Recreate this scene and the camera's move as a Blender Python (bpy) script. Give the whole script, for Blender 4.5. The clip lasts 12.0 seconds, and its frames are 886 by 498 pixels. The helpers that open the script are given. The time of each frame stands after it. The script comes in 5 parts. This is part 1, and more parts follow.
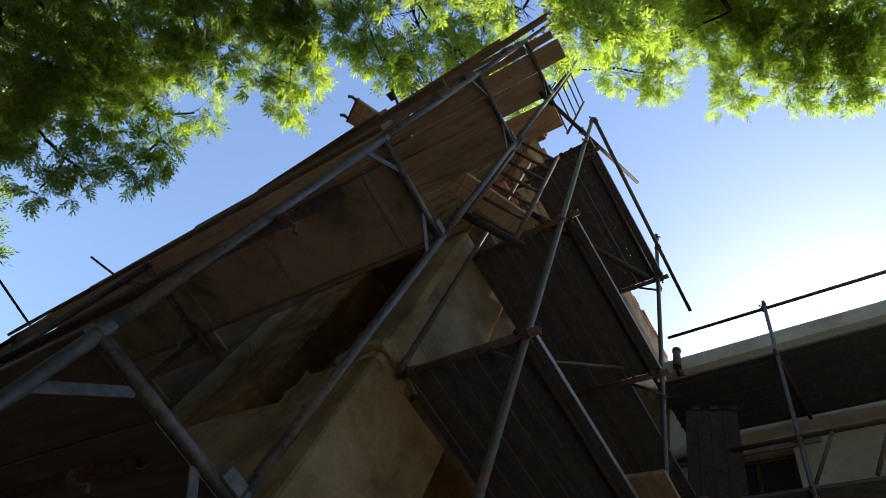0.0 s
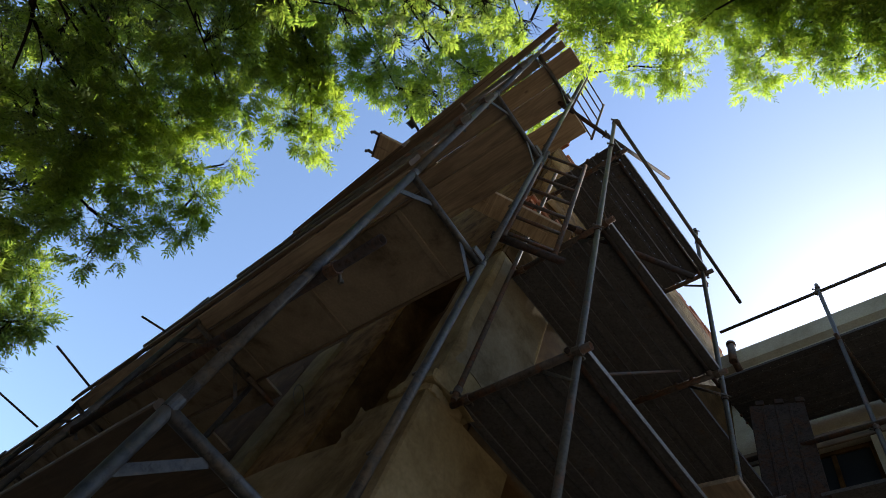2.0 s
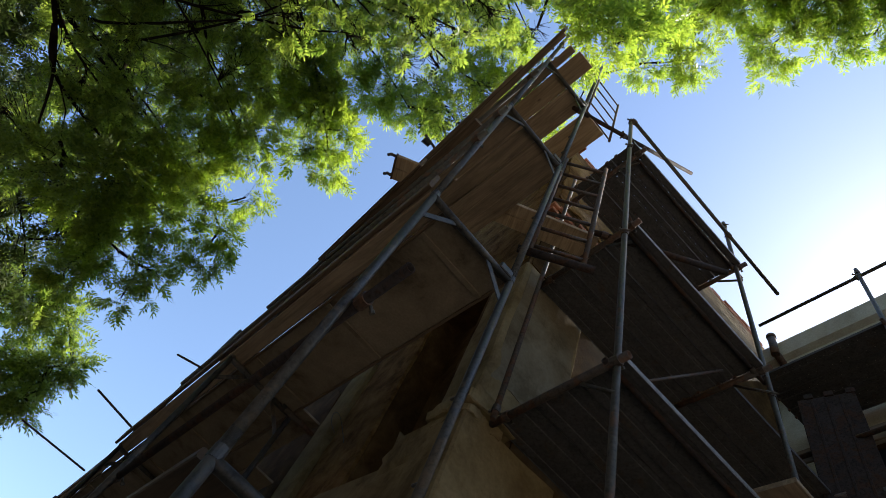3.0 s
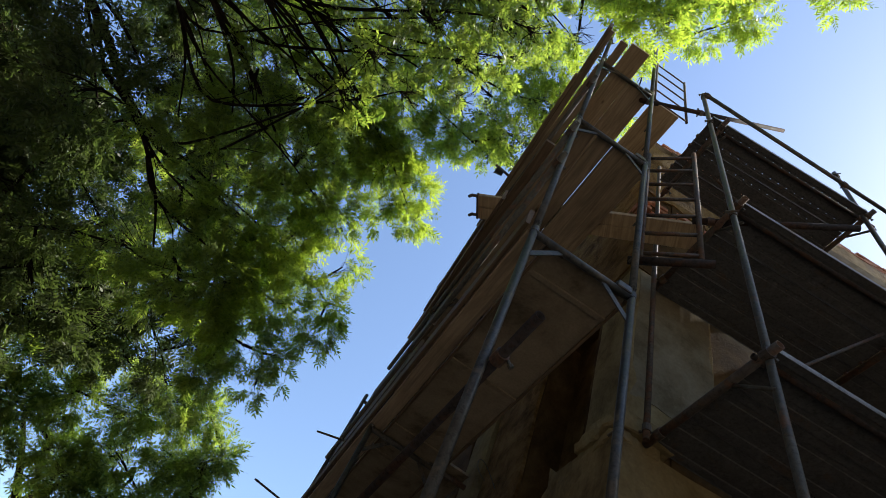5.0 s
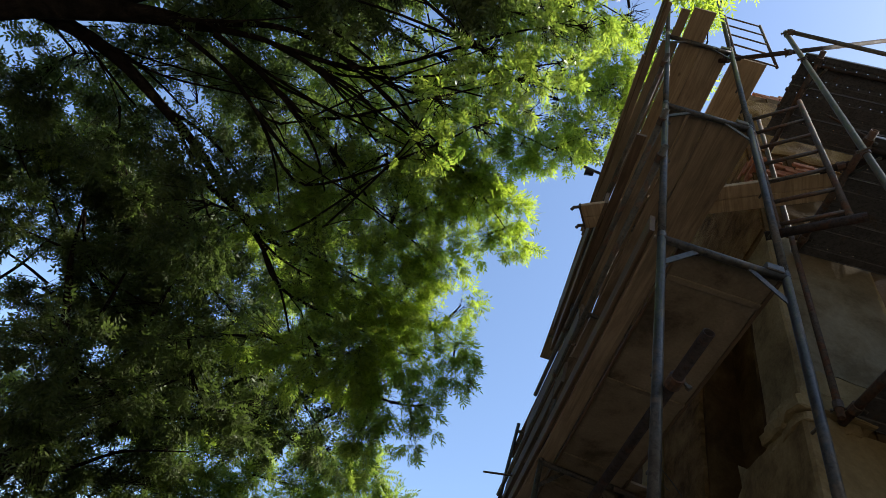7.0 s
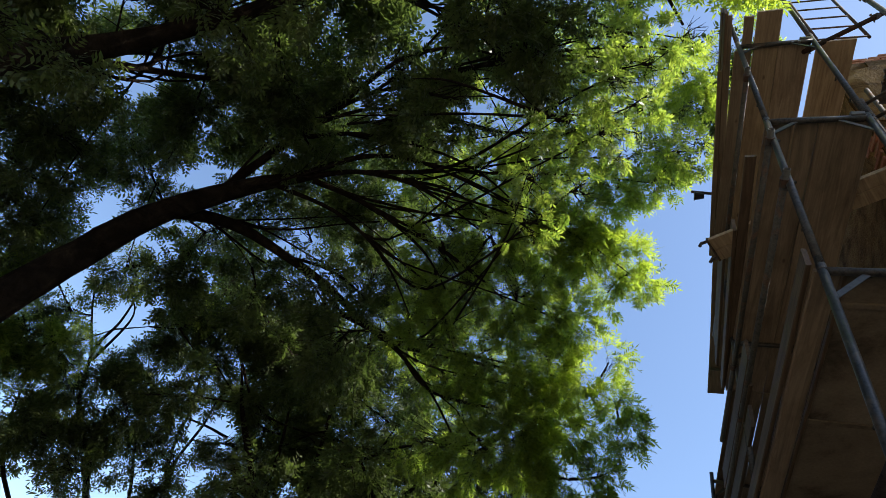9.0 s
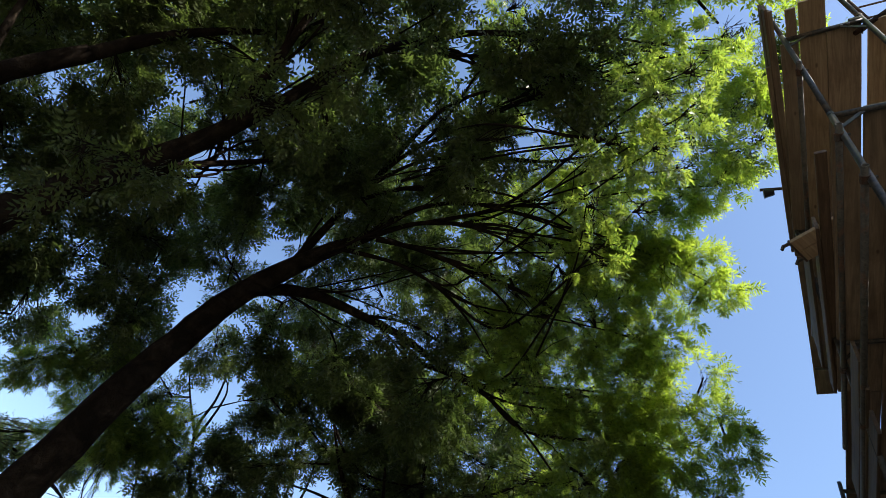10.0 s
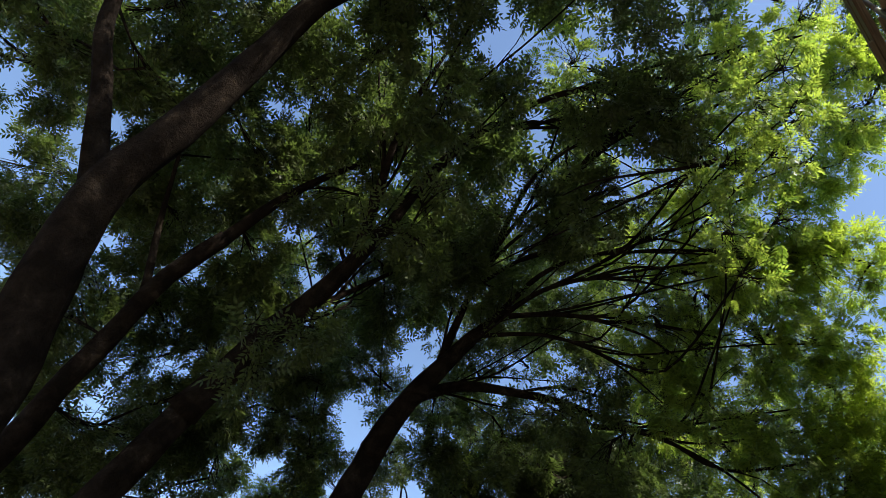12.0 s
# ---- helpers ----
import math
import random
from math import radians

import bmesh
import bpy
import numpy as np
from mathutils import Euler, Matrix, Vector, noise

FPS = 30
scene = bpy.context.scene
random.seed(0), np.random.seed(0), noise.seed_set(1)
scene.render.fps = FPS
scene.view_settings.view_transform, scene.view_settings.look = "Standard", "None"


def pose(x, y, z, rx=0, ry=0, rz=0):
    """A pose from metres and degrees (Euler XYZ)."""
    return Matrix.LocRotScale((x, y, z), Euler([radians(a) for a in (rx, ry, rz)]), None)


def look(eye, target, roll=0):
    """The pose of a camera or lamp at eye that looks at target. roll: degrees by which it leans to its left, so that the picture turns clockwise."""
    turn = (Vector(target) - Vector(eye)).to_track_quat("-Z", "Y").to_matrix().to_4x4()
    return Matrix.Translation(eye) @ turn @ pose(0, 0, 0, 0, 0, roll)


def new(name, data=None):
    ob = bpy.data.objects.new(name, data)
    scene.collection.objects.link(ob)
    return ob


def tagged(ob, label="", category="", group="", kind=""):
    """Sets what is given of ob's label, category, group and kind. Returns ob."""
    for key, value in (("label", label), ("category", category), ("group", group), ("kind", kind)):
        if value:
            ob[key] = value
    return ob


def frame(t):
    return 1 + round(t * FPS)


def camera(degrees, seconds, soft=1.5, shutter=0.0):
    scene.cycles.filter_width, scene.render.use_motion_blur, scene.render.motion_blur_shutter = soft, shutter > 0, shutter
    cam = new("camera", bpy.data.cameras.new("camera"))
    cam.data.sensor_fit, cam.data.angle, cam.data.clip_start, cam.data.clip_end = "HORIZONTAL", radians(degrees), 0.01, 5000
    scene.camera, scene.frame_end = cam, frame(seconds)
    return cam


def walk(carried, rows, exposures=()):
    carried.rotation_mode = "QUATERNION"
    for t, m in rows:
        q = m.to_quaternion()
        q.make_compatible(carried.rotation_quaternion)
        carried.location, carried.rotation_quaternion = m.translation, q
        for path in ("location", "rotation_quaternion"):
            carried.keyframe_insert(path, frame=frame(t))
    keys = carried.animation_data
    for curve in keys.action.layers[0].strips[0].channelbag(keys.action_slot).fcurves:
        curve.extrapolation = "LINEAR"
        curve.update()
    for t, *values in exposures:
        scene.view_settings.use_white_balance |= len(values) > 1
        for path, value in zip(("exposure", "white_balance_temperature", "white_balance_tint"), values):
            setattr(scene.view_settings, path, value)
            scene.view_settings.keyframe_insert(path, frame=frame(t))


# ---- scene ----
cam = camera(76.0, 12.0, soft=0.3)
PATH = [
    (0, (-0.176, -1.718, 1.613), (0.356, -0.741, 3.275), 36.3),
    (0.5, (-0.196, -1.726, 1.621), (0.32, -0.731, 3.277), 35.7),
    (1, (-0.221, -1.724, 1.627), (0.27, -0.711, 3.28), 35.4),
    (1.5, (-0.245, -1.716, 1.63), (0.219, -0.688, 3.281), 35.1),
    (2, (-0.267, -1.712, 1.635), (0.16, -0.666, 3.285), 35.0),
    (2.5, (-0.292, -1.711, 1.673), (0.098, -0.646, 3.319), 34.6),
    (4.3, (-0.398, -1.686, 1.673), (-0.226, -0.531, 3.296), 33.3),
    (4.5, (-0.423, -1.692, 1.674), (-0.283, -0.52, 3.289), 33.1),
    (5, (-0.489, -1.699, 1.678), (-0.425, -0.49, 3.27), 32.3),
    (5.5, (-0.542, -1.704, 1.682), (-0.558, -0.463, 3.25), 31.2),
    (6, (-0.599, -1.72, 1.668), (-0.691, -0.45, 3.211), 29.9),
    (6.5, (-0.654, -1.751, 1.665), (-0.824, -0.469, 3.191), 29.1),
    (7, (-0.731, -1.809, 1.666), (-0.989, -0.53, 3.182), 28.3),
    (7.2, (-0.766, -1.846, 1.665), (-1.058, -0.57, 3.177), 28.0),
    (8.8, (-0.956, -2.147, 1.649), (-1.564, -1.006, 3.175), 26.1),
    (9, (-0.968, -2.174, 1.65), (-1.616, -1.058, 3.178), 26.0),
    (9.5, (-0.994, -2.271, 1.66), (-1.736, -1.218, 3.19), 25.6),
    (10, (-1.03, -2.407, 1.654), (-1.866, -1.432, 3.187), 25.0),
    (10.5, (-1.101, -2.596, 1.681), (-1.999, -1.678, 3.214), 23.7),
    (11, (-1.159, -2.805, 1.7), (-2.116, -1.949, 3.233), 22.2),
    (11.5, (-1.208, -3.012, 1.708), (-2.211, -2.218, 3.245), 20.8),
    (12, (-1.271, -3.226, 1.708), (-2.322, -2.522, 3.256), 19.6),
]
walk(cam, [(t, look(eye, target, roll)) for t, eye, target, roll in PATH], exposures=[(0.0, 1.02), (12.0, 1.02)])

# ---- world and sun ----
SUN_EL, SUN_AZ = 45.0, -4.0   # elevation, and bearing from +x towards +y, in degrees
world = bpy.data.worlds.new("sky")
scene.world = world
world.use_nodes = True
wn = world.node_tree.nodes
sky = wn.new("ShaderNodeTexSky")
sky.sky_type = "NISHITA"
sky.sun_disc = False
sky.sun_elevation = radians(SUN_EL)
sky.sun_rotation = radians(90.0 - SUN_AZ)
sky.air_density, sky.dust_density, sky.ozone_density = 1.0, 0.5, 1.6
wn["Background"].inputs["Strength"].default_value = 0.15
world.node_tree.links.new(sky.outputs[0], wn["Background"].inputs["Color"])

sun_data = bpy.data.lights.new("sun", "SUN")
sun_data.energy, sun_data.angle, sun_data.color = 5.0, radians(0.6), (1.0, 0.95, 0.86)
sun = new("sun", sun_data)
to_sun = Vector((math.cos(radians(SUN_EL)) * math.cos(radians(SUN_AZ)), math.cos(radians(SUN_EL)) * math.sin(radians(SUN_AZ)), math.sin(radians(SUN_EL))))
sun.matrix_world = look(to_sun * 40, (0, 0, 0))


# ---- materials ----
def shader(name, rough=0.8, metal=0.0, spec=0.4):
    m = bpy.data.materials.new(name)
    m.use_nodes = True
    nt = m.node_tree
    b = nt.nodes["Principled BSDF"]
    b.inputs["Roughness"].default_value = rough
    b.inputs["Metallic"].default_value = metal
    b.inputs["Specular IOR Level"].default_value = spec
    return m, nt, b


def coords(nt, scale=(1, 1, 1), per_object=0.0):
    tc = nt.nodes.new("ShaderNodeTexCoord")
    mp = nt.nodes.new("ShaderNodeMapping")
    mp.inputs["Scale"].default_value = scale
    nt.links.new(tc.outputs["Object"], mp.inputs["Vector"])
    if per_object:
        oi = nt.nodes.new("ShaderNodeObjectInfo")
        mu = nt.nodes.new("ShaderNodeMath")
        mu.operation = "MULTIPLY"
        mu.inputs[1].default_value = per_object
        nt.links.new(oi.outputs["Random"], mu.inputs[0])
        nt.links.new(mu.outputs[0], mp.inputs["Location"])
    return mp.outputs["Vector"]


def noise_tex(nt, vec, scale, detail=5.0, rough=0.6, distortion=0.0):
    n = nt.nodes.new("ShaderNodeTexNoise")
    n.inputs["Scale"].default_value = scale
    n.inputs["Detail"].default_value = detail
    n.inputs["Roughness"].default_value = rough
    n.inputs["Distortion"].default_value = distortion
    nt.links.new(vec, n.inputs["Vector"])
    return n.outputs["Fac"]


def ramp(nt, fac, stops):
    r = nt.nodes.new("ShaderNodeValToRGB")
    e = r.color_ramp.elements
    while len(e) < len(stops):
        e.new(0.5)
    for el, (p, c) in zip(e, stops):
        el.position, el.color = p, (*c, 1.0)
    nt.links.new(fac, r.inputs["Fac"])
    return r.outputs["Color"]


def mix(nt, a, b, fac, kind="MIX"):
    m = nt.nodes.new("ShaderNodeMix")
    m.data_type, m.blend_type = "RGBA", kind
    if isinstance(fac, float):
        m.inputs["Factor"].default_value = fac
    else:
        nt.links.new(fac, m.inputs["Factor"])
    for sock, v in ((m.inputs[6], a), (m.inputs[7], b)):
        if isinstance(v, tuple):
            sock.default_value = (*v, 1.0)
        else:
            nt.links.new(v, sock)
    return m.outputs[2]


def relief(nt, bsdf, height, strength=0.3, distance=0.01):
    b = nt.nodes.new("ShaderNodeBump")
    b.inputs["Strength"].default_value = strength
    b.inputs["Distance"].default_value = distance
    nt.links.new(height, b.inputs["Height"])
    nt.links.new(b.outputs["Normal"], bsdf.inputs["Normal"])


def two_scale(name, c1, c2, c3, big=1.3, fine=40.0, rough=0.85, metal=0.0, bump=0.25, dist=0.006, spread=(0.35, 0.5, 0.68), apart=13.0):
    """Patches in three tones, with a fine grain over them."""
    m, nt, b = shader(name, rough, metal, 0.03)
    v = coords(nt, per_object=apart)
    patches = ramp(nt, noise_tex(nt, v, big, 7, 0.65, 0.4), [(spread[0], c1), (spread[1], c2), (spread[2], c3)])
    grain = noise_tex(nt, v, fine, 4, 0.7)
    shade = ramp(nt, grain, [(0.25, (0.72, 0.72, 0.72)), (0.75, (1.12, 1.12, 1.12))])
    nt.links.new(mix(nt, patches, shade, 0.8, "MULTIPLY"), b.inputs["Base Color"])
    relief(nt, b, grain, bump, dist)
    return m


def wood(name, dark, light, stain, rough=0.75):
    """Sawn timber with its grain along the local y axis, knots and grey stains; each board has its own tone."""
    m, nt, b = shader(name, rough)
    v = coords(nt, (1, 0.06, 1), 31.0)
    g = noise_tex(nt, v, 26, 6, 0.62, 1.2)
    col = ramp(nt, g, [(0.3, dark), (0.7, light)])
    v2 = coords(nt, (1, 0.45, 1), 17.0)
    st = ramp(nt, noise_tex(nt, v2, 3.2, 6, 0.7, 0.6), [(0.42, (1, 1, 1)), (0.72, stain)])
    col = mix(nt, col, st, 0.85, "MULTIPLY")
    kn = nt.nodes.new("ShaderNodeTexVoronoi")
    kn.inputs["Scale"].default_value = 3.0
    nt.links.new(coords(nt, (1.6, 0.8, 1), 23.0), kn.inputs["Vector"])
    kmask = ramp(nt, kn.outputs["Distance"], [(0.04, (0.35, 0.3, 0.26)), (0.09, (1, 1, 1))])
    col = mix(nt, col, kmask, 0.8, "MULTIPLY")
    oi = nt.nodes.new("ShaderNodeObjectInfo")
    tone = ramp(nt, oi.outputs["Random"], [(0.0, (0.72, 0.7, 0.68)), (1.0, (1.15, 1.1, 1.05))])
    nt.links.new(mix(nt, col, tone, 1.0, "MULTIPLY"), b.inputs["Base Color"])
    relief(nt, b, g, 0.25, 0.004)
    return m


def metal_tube(name, base, light, rust, rust_from, rough=0.38, metal=0.85, spec=0.4):
    m, nt, b = shader(name, rough, metal, spec)
    v = coords(nt, per_object=19.0)
    n1 = noise_tex(nt, v, 9, 7, 0.7, 0.5)
    col = ramp(nt, n1, [(0.35, base), (0.65, light)])
    n2 = noise_tex(nt, v, 5, 8, 0.72, 0.8)
    mask = ramp(nt, n2, [(rust_from, (0, 0, 0)), (rust_from + 0.08, (1, 1, 1))])
    specks = ramp(nt, noise_tex(nt, v, 38, 5, 0.75, 0.3), [(0.34, (0.4, 0.38, 0.36)), (0.5, (1.0, 1.0, 1.0)), (0.74, (1.35, 1.32, 1.25))])
    nt.links.new(mix(nt, mix(nt, col, rust, mask), specks, 0.85, "MULTIPLY"), b.inputs["Base Color"])
    inv = ramp(nt, mask, [(0.0, (metal, metal, metal)), (1.0, (0.05, 0.05, 0.05))])
    nt.links.new(inv, b.inputs["Metallic"])
    rr = ramp(nt, n1, [(0.2, (rough - 0.1,) * 3), (0.8, (rough + 0.22,) * 3)])
    nt.links.new(rr, b.inputs["Roughness"])
    relief(nt, b, noise_tex(nt, v, 60, 3, 0.6), 0.12, 0.002)
    return m


M_GALV = metal_tube("dull galvanised steel", (0.038, 0.036, 0.034), (0.085, 0.081, 0.074), (0.085, 0.066, 0.046), 0.5, 0.42, 0.45)
M_OLD = metal_tube("weathered scaffold tube", (0.055, 0.050, 0.040), (0.11, 0.10, 0.08), (0.11, 0.062, 0.036), 0.53, 0.5, 0.3)
M_RUST = metal_tube("rusty dark steel", (0.06, 0.048, 0.04), (0.11, 0.088, 0.072), (0.10, 0.05, 0.028), 0.48, 0.68, 0.3)
M_DARK = metal_tube("dark oxidised steel", (0.028, 0.022, 0.02), (0.05, 0.04, 0.036), (0.055, 0.03, 0.02), 0.5, 0.8, 0.05, 0.08)
M_DECK = metal_tube("dark pressed steel deck", (0.05, 0.047, 0.047), (0.085, 0.081, 0.078), (0.075, 0.055, 0.043), 0.58, 0.7, 0.05)
M_BOARD = wood("weathered spruce board", (0.175, 0.132, 0.088), (0.36, 0.275, 0.185), (0.55, 0.5, 0.45))
M_PALE = wood("pale spruce board", (0.25, 0.178, 0.108), (0.48, 0.36, 0.225), (0.62, 0.57, 0.5))
# Darker board wood for toe boards, edge rails and the lowest lift.
M_SIDE = wood("dark brown board", (0.075, 0.048, 0.028), (0.165, 0.112, 0.066), (0.5, 0.45, 0.4))
M_PLY = two_scale("stained plywood", (0.085, 0.064, 0.044), (0.20, 0.155, 0.106), (0.27, 0.213, 0.15), 1.7, 55, 0.8, 0.0, 0.15, 0.006, (0.34, 0.46, 0.66))
M_PLASTER = two_scale("old lime plaster", (0.12, 0.083, 0.038), (0.225, 0.163, 0.08), (0.30, 0.228, 0.12), 1.6, 30, 0.9, 0.0, 0.6, 0.015)
M_STONE = two_scale("patched grey render", (0.13, 0.102, 0.06), (0.195, 0.157, 0.10), (0.24, 0.20, 0.138), 2.4, 34, 0.9, 0.0, 0.35, 0.01)
M_BROWN = two_scale("bare brown render", (0.048, 0.025, 0.009), (0.085, 0.046, 0.017), (0.145, 0.085, 0.035), 1.9, 26, 0.92, 0.0, 0.6, 0.015)
M_BRICK = two_scale("red brick", (0.26, 0.10, 0.06), (0.36, 0.15, 0.09), (0.42, 0.25, 0.17), 7.0, 60, 0.9, 0.0, 0.5, 0.006)
# Paler steel for the outer deck flanges and the round studs.
M_FLANGE = metal_tube("pale steel edge", (0.17, 0.16, 0.145), (0.27, 0.26, 0.24), (0.2, 0.14, 0.1), 0.62, 0.5, 0.3)
M_OCHRE = two_scale("yellow ochre plaster", (0.085, 0.042, 0.014), (0.19, 0.104, 0.036), (0.28, 0.17, 0.068), 3.4, 30, 0.9, 0.0, 0.9, 0.03)
M_CREAM = two_scale("cream painted render", (0.31, 0.272, 0.2), (0.40, 0.36, 0.27), (0.46, 0.42, 0.325), 1.1, 40, 0.85, 0.0, 0.2)
M_BARK = two_scale("dark brown bark", (0.012, 0.009, 0.007), (0.027, 0.020, 0.015), (0.085, 0.064, 0.045), 4.0, 30, 0.95, 0.0, 1.0, 0.03, (0.42, 0.6, 0.78), 0.0)
M_GROUND = two_scale("pale trodden earth", (0.16, 0.138, 0.110), (0.24, 0.208, 0.166), (0.30, 0.263, 0.212), 0.5, 24, 0.95, 0.0, 0.5, 0.02)
M_GLASS, _nt, _b = shader("window glass", 0.05, 0.0, 0.5)
_b.inputs["Base Color"].default_value = (0.02, 0.025, 0.03, 1)
M_ROPE, _nt, _b = shader("grey wire", 0.6, 0.3)
_b.inputs["Base Color"].default_value = (0.12, 0.11, 0.1, 1)
M_PLASTIC, _nt, _b = shader("dark plastic", 0.45)
_b.inputs["Base Color"].default_value = (0.03, 0.03, 0.035, 1)


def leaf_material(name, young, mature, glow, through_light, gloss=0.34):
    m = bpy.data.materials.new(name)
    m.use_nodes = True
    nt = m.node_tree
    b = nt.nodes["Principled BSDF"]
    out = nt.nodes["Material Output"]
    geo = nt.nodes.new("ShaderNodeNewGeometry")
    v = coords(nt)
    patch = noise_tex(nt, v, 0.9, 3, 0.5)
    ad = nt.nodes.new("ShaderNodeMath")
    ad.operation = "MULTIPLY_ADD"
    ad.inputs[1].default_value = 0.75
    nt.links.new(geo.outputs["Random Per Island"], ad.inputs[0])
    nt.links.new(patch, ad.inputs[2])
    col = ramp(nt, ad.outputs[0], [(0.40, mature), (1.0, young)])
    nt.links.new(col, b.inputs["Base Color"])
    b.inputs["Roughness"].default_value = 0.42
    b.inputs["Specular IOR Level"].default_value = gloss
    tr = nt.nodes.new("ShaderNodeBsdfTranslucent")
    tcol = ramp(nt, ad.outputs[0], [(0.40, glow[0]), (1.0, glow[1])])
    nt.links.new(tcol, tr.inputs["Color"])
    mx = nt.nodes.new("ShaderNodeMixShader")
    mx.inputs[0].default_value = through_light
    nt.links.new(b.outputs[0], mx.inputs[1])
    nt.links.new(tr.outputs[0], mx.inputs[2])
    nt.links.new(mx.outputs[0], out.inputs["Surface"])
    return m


# One kind of leaf in three tones: shade, half light and sun coloured in.
M_LEAF_SHADE = leaf_material("ash leaves in shaded tone", (0.067, 0.083, 0.029), (0.038, 0.050, 0.020), ((0.06, 0.10, 0.02), (0.18, 0.26, 0.05)), 0.32, 0.16)
M_LEAF_HALF_LIT = leaf_material("leaves in half-lit tone", (0.135, 0.172, 0.050), (0.064, 0.088, 0.028), ((0.17, 0.30, 0.034), (0.47, 0.60, 0.075)), 0.54)
M_LEAF_LIT = leaf_material("ash leaves in sunlit tone", (0.18, 0.235, 0.054), (0.085, 0.120, 0.030), ((0.18, 0.34, 0.026), (0.54, 0.68, 0.066)), 0.56, 0.42)


# ---- building helpers ----
def empty(name, at=(0, 0, 0), rz=0.0):
    ob = new(name)
    ob.empty_display_size = 0.2
    ob.matrix_world = pose(*at, 0, 0, rz)
    return ob


def link_mesh(name, bm, material, parent=None, smooth=False):
    me = bpy.data.meshes.new(name)
    bm.normal_update()
    bm.to_mesh(me)
    bm.free()
    me.materials.append(material)
    if smooth:
        me.polygons.foreach_set("use_smooth", [len(p.vertices) == 4 for p in me.polygons])
    ob = new(name, me)
    if parent is not None:
        ob.parent = parent
    return ob


def part(name, bm, material, parent, label="", smooth=False):
    return tagged(link_mesh(name, bm, material, parent, smooth), label)


def add_box(bm, lo, hi, bevel=0.0, m=None):
    lo, hi = Vector(lo), Vector(hi)
    c, d = (lo + hi) / 2, hi - lo
    r = bmesh.ops.create_cube(bm, size=1.0, matrix=Matrix.Translation(c) @ Matrix.Diagonal((*d, 1)))
    if bevel:
        ed = list({e for v in r["verts"] for e in v.link_edges})
        r = bmesh.ops.bevel(bm, geom=ed, offset=bevel, segments=1, affect="EDGES", profile=0.5)
    if m is not None:
        bmesh.ops.transform(bm, matrix=m, verts=r["verts"])
    return r["verts"]


def box(lo, hi, bevel=0.0, m=None):
    bm = bmesh.new()
    add_box(bm, lo, hi, bevel, m)
    return bm


def add_tube(bm, p, q, r, seg=12, hollow=False, r2=None):
    """A round bar from p to q; hollow: with open ends that show the wall of the tube."""
    p, q = Vector(p), Vector(q)
    r2 = r if r2 is None else r2
    z = (q - p).normalized()
    x = z.orthogonal().normalized()
    y = z.cross(x)
    rings = []
    prof = [(p, r), (q, r2)]
    if hollow:
        prof = [(p + z * 0.12, r * 0.84), (p, r * 0.84), (p, r), (q, r2), (q, r2 * 0.84), (q - z * 0.12, r2 * 0.84)]
    for c, rad in prof:
        rings.append([bm.verts.new(c + (x * math.cos(a) + y * math.sin(a)) * rad) for a in (2 * math.pi * i / seg for i in range(seg))])
    for a, b in zip(rings, rings[1:]):
        for i in range(seg):
            bm.faces.new((a[i], a[(i + 1) % seg], b[(i + 1) % seg], b[i]))
    bm.faces.new(rings[0][::-1])
    bm.faces.new(rings[-1])
    return [v for ring in rings for v in ring]


def tube(p, q, r, seg=12, hollow=False):
    bm = bmesh.new()
    add_tube(bm, p, q, r, seg, hollow)
    return bm


def coupler_bm(at, axis, r=0.03):
    """The two halves of a swivel clamp round a tube, and its bolt with the nut, as two meshes."""
    bm, bolt = bmesh.new(), bmesh.new()
    at, axis = Vector(at), Vector(axis).normalized()
    side = axis.orthogonal().normalized()
    up = axis.cross(side)
    add_tube(bm, at - axis * 0.03, at + axis * 0.03, r + 0.009, 10)
    add_tube(bolt, at + side * (r + 0.012) - up * 0.045, at + side * (r + 0.012) + up * 0.05, 0.008, 6)
    add_tube(bolt, at + side * (r + 0.012) + up * 0.04, at + side * (r + 0.012) + up * 0.056, 0.014, 6)
    return bm, bolt


def smooth_tube(ob):
    for p in ob.data.polygons:
        p.use_smooth = len(p.vertices) == 4
    return ob


def pole(name, p, q, material, label, category="scaffold tube", r=0.0242, clamps=(), hollow=True):
    """A loose scaffold tube with its clamps (distances along it)."""
    p, q = Vector(p), Vector(q)
    e = empty(name, p)
    inv = Matrix.Translation(-p)
    bm = tube(p, q, r, 14, hollow)
    bm.transform(inv)
    smooth_tube(part("tube", bm, material, e))
    way = (q - p).normalized()
    for d in clamps:
        bm, bolt = coupler_bm(p + way * d, way, r)
        bm.transform(inv)
        bolt.transform(inv)
        clamp = part("coupler", bm, M_RUST, e, "rusty steel clamp")
        part("bolt", bolt, M_OLD, clamp)
    return tagged(e, label, category, "scaffold tubes")


# ---- ground ----
def ground():
    bm = bmesh.new()
    n = 40
    grid = {}
    for i in range(n + 1):
        for j in range(n + 1):
            x = math.copysign(abs(i / n * 2 - 1) ** 2.2, i - n / 2) * 400
            y = math.copysign(abs(j / n * 2 - 1) ** 2.2, j - n / 2) * 400
            grid[i, j] = bm.verts.new((x, y, 0.05 * noise.noise((x * 0.4, y * 0.4, 0)) - 0.03))
    for i in range(n):
        for j in range(n):
            bm.faces.new((grid[i, j], grid[i + 1, j], grid[i + 1, j + 1], grid[i, j + 1]))
    tagged(link_mesh("ground", bm, M_GROUND), "pale trodden earth of the yard", "ground", kind="structure")


ground()

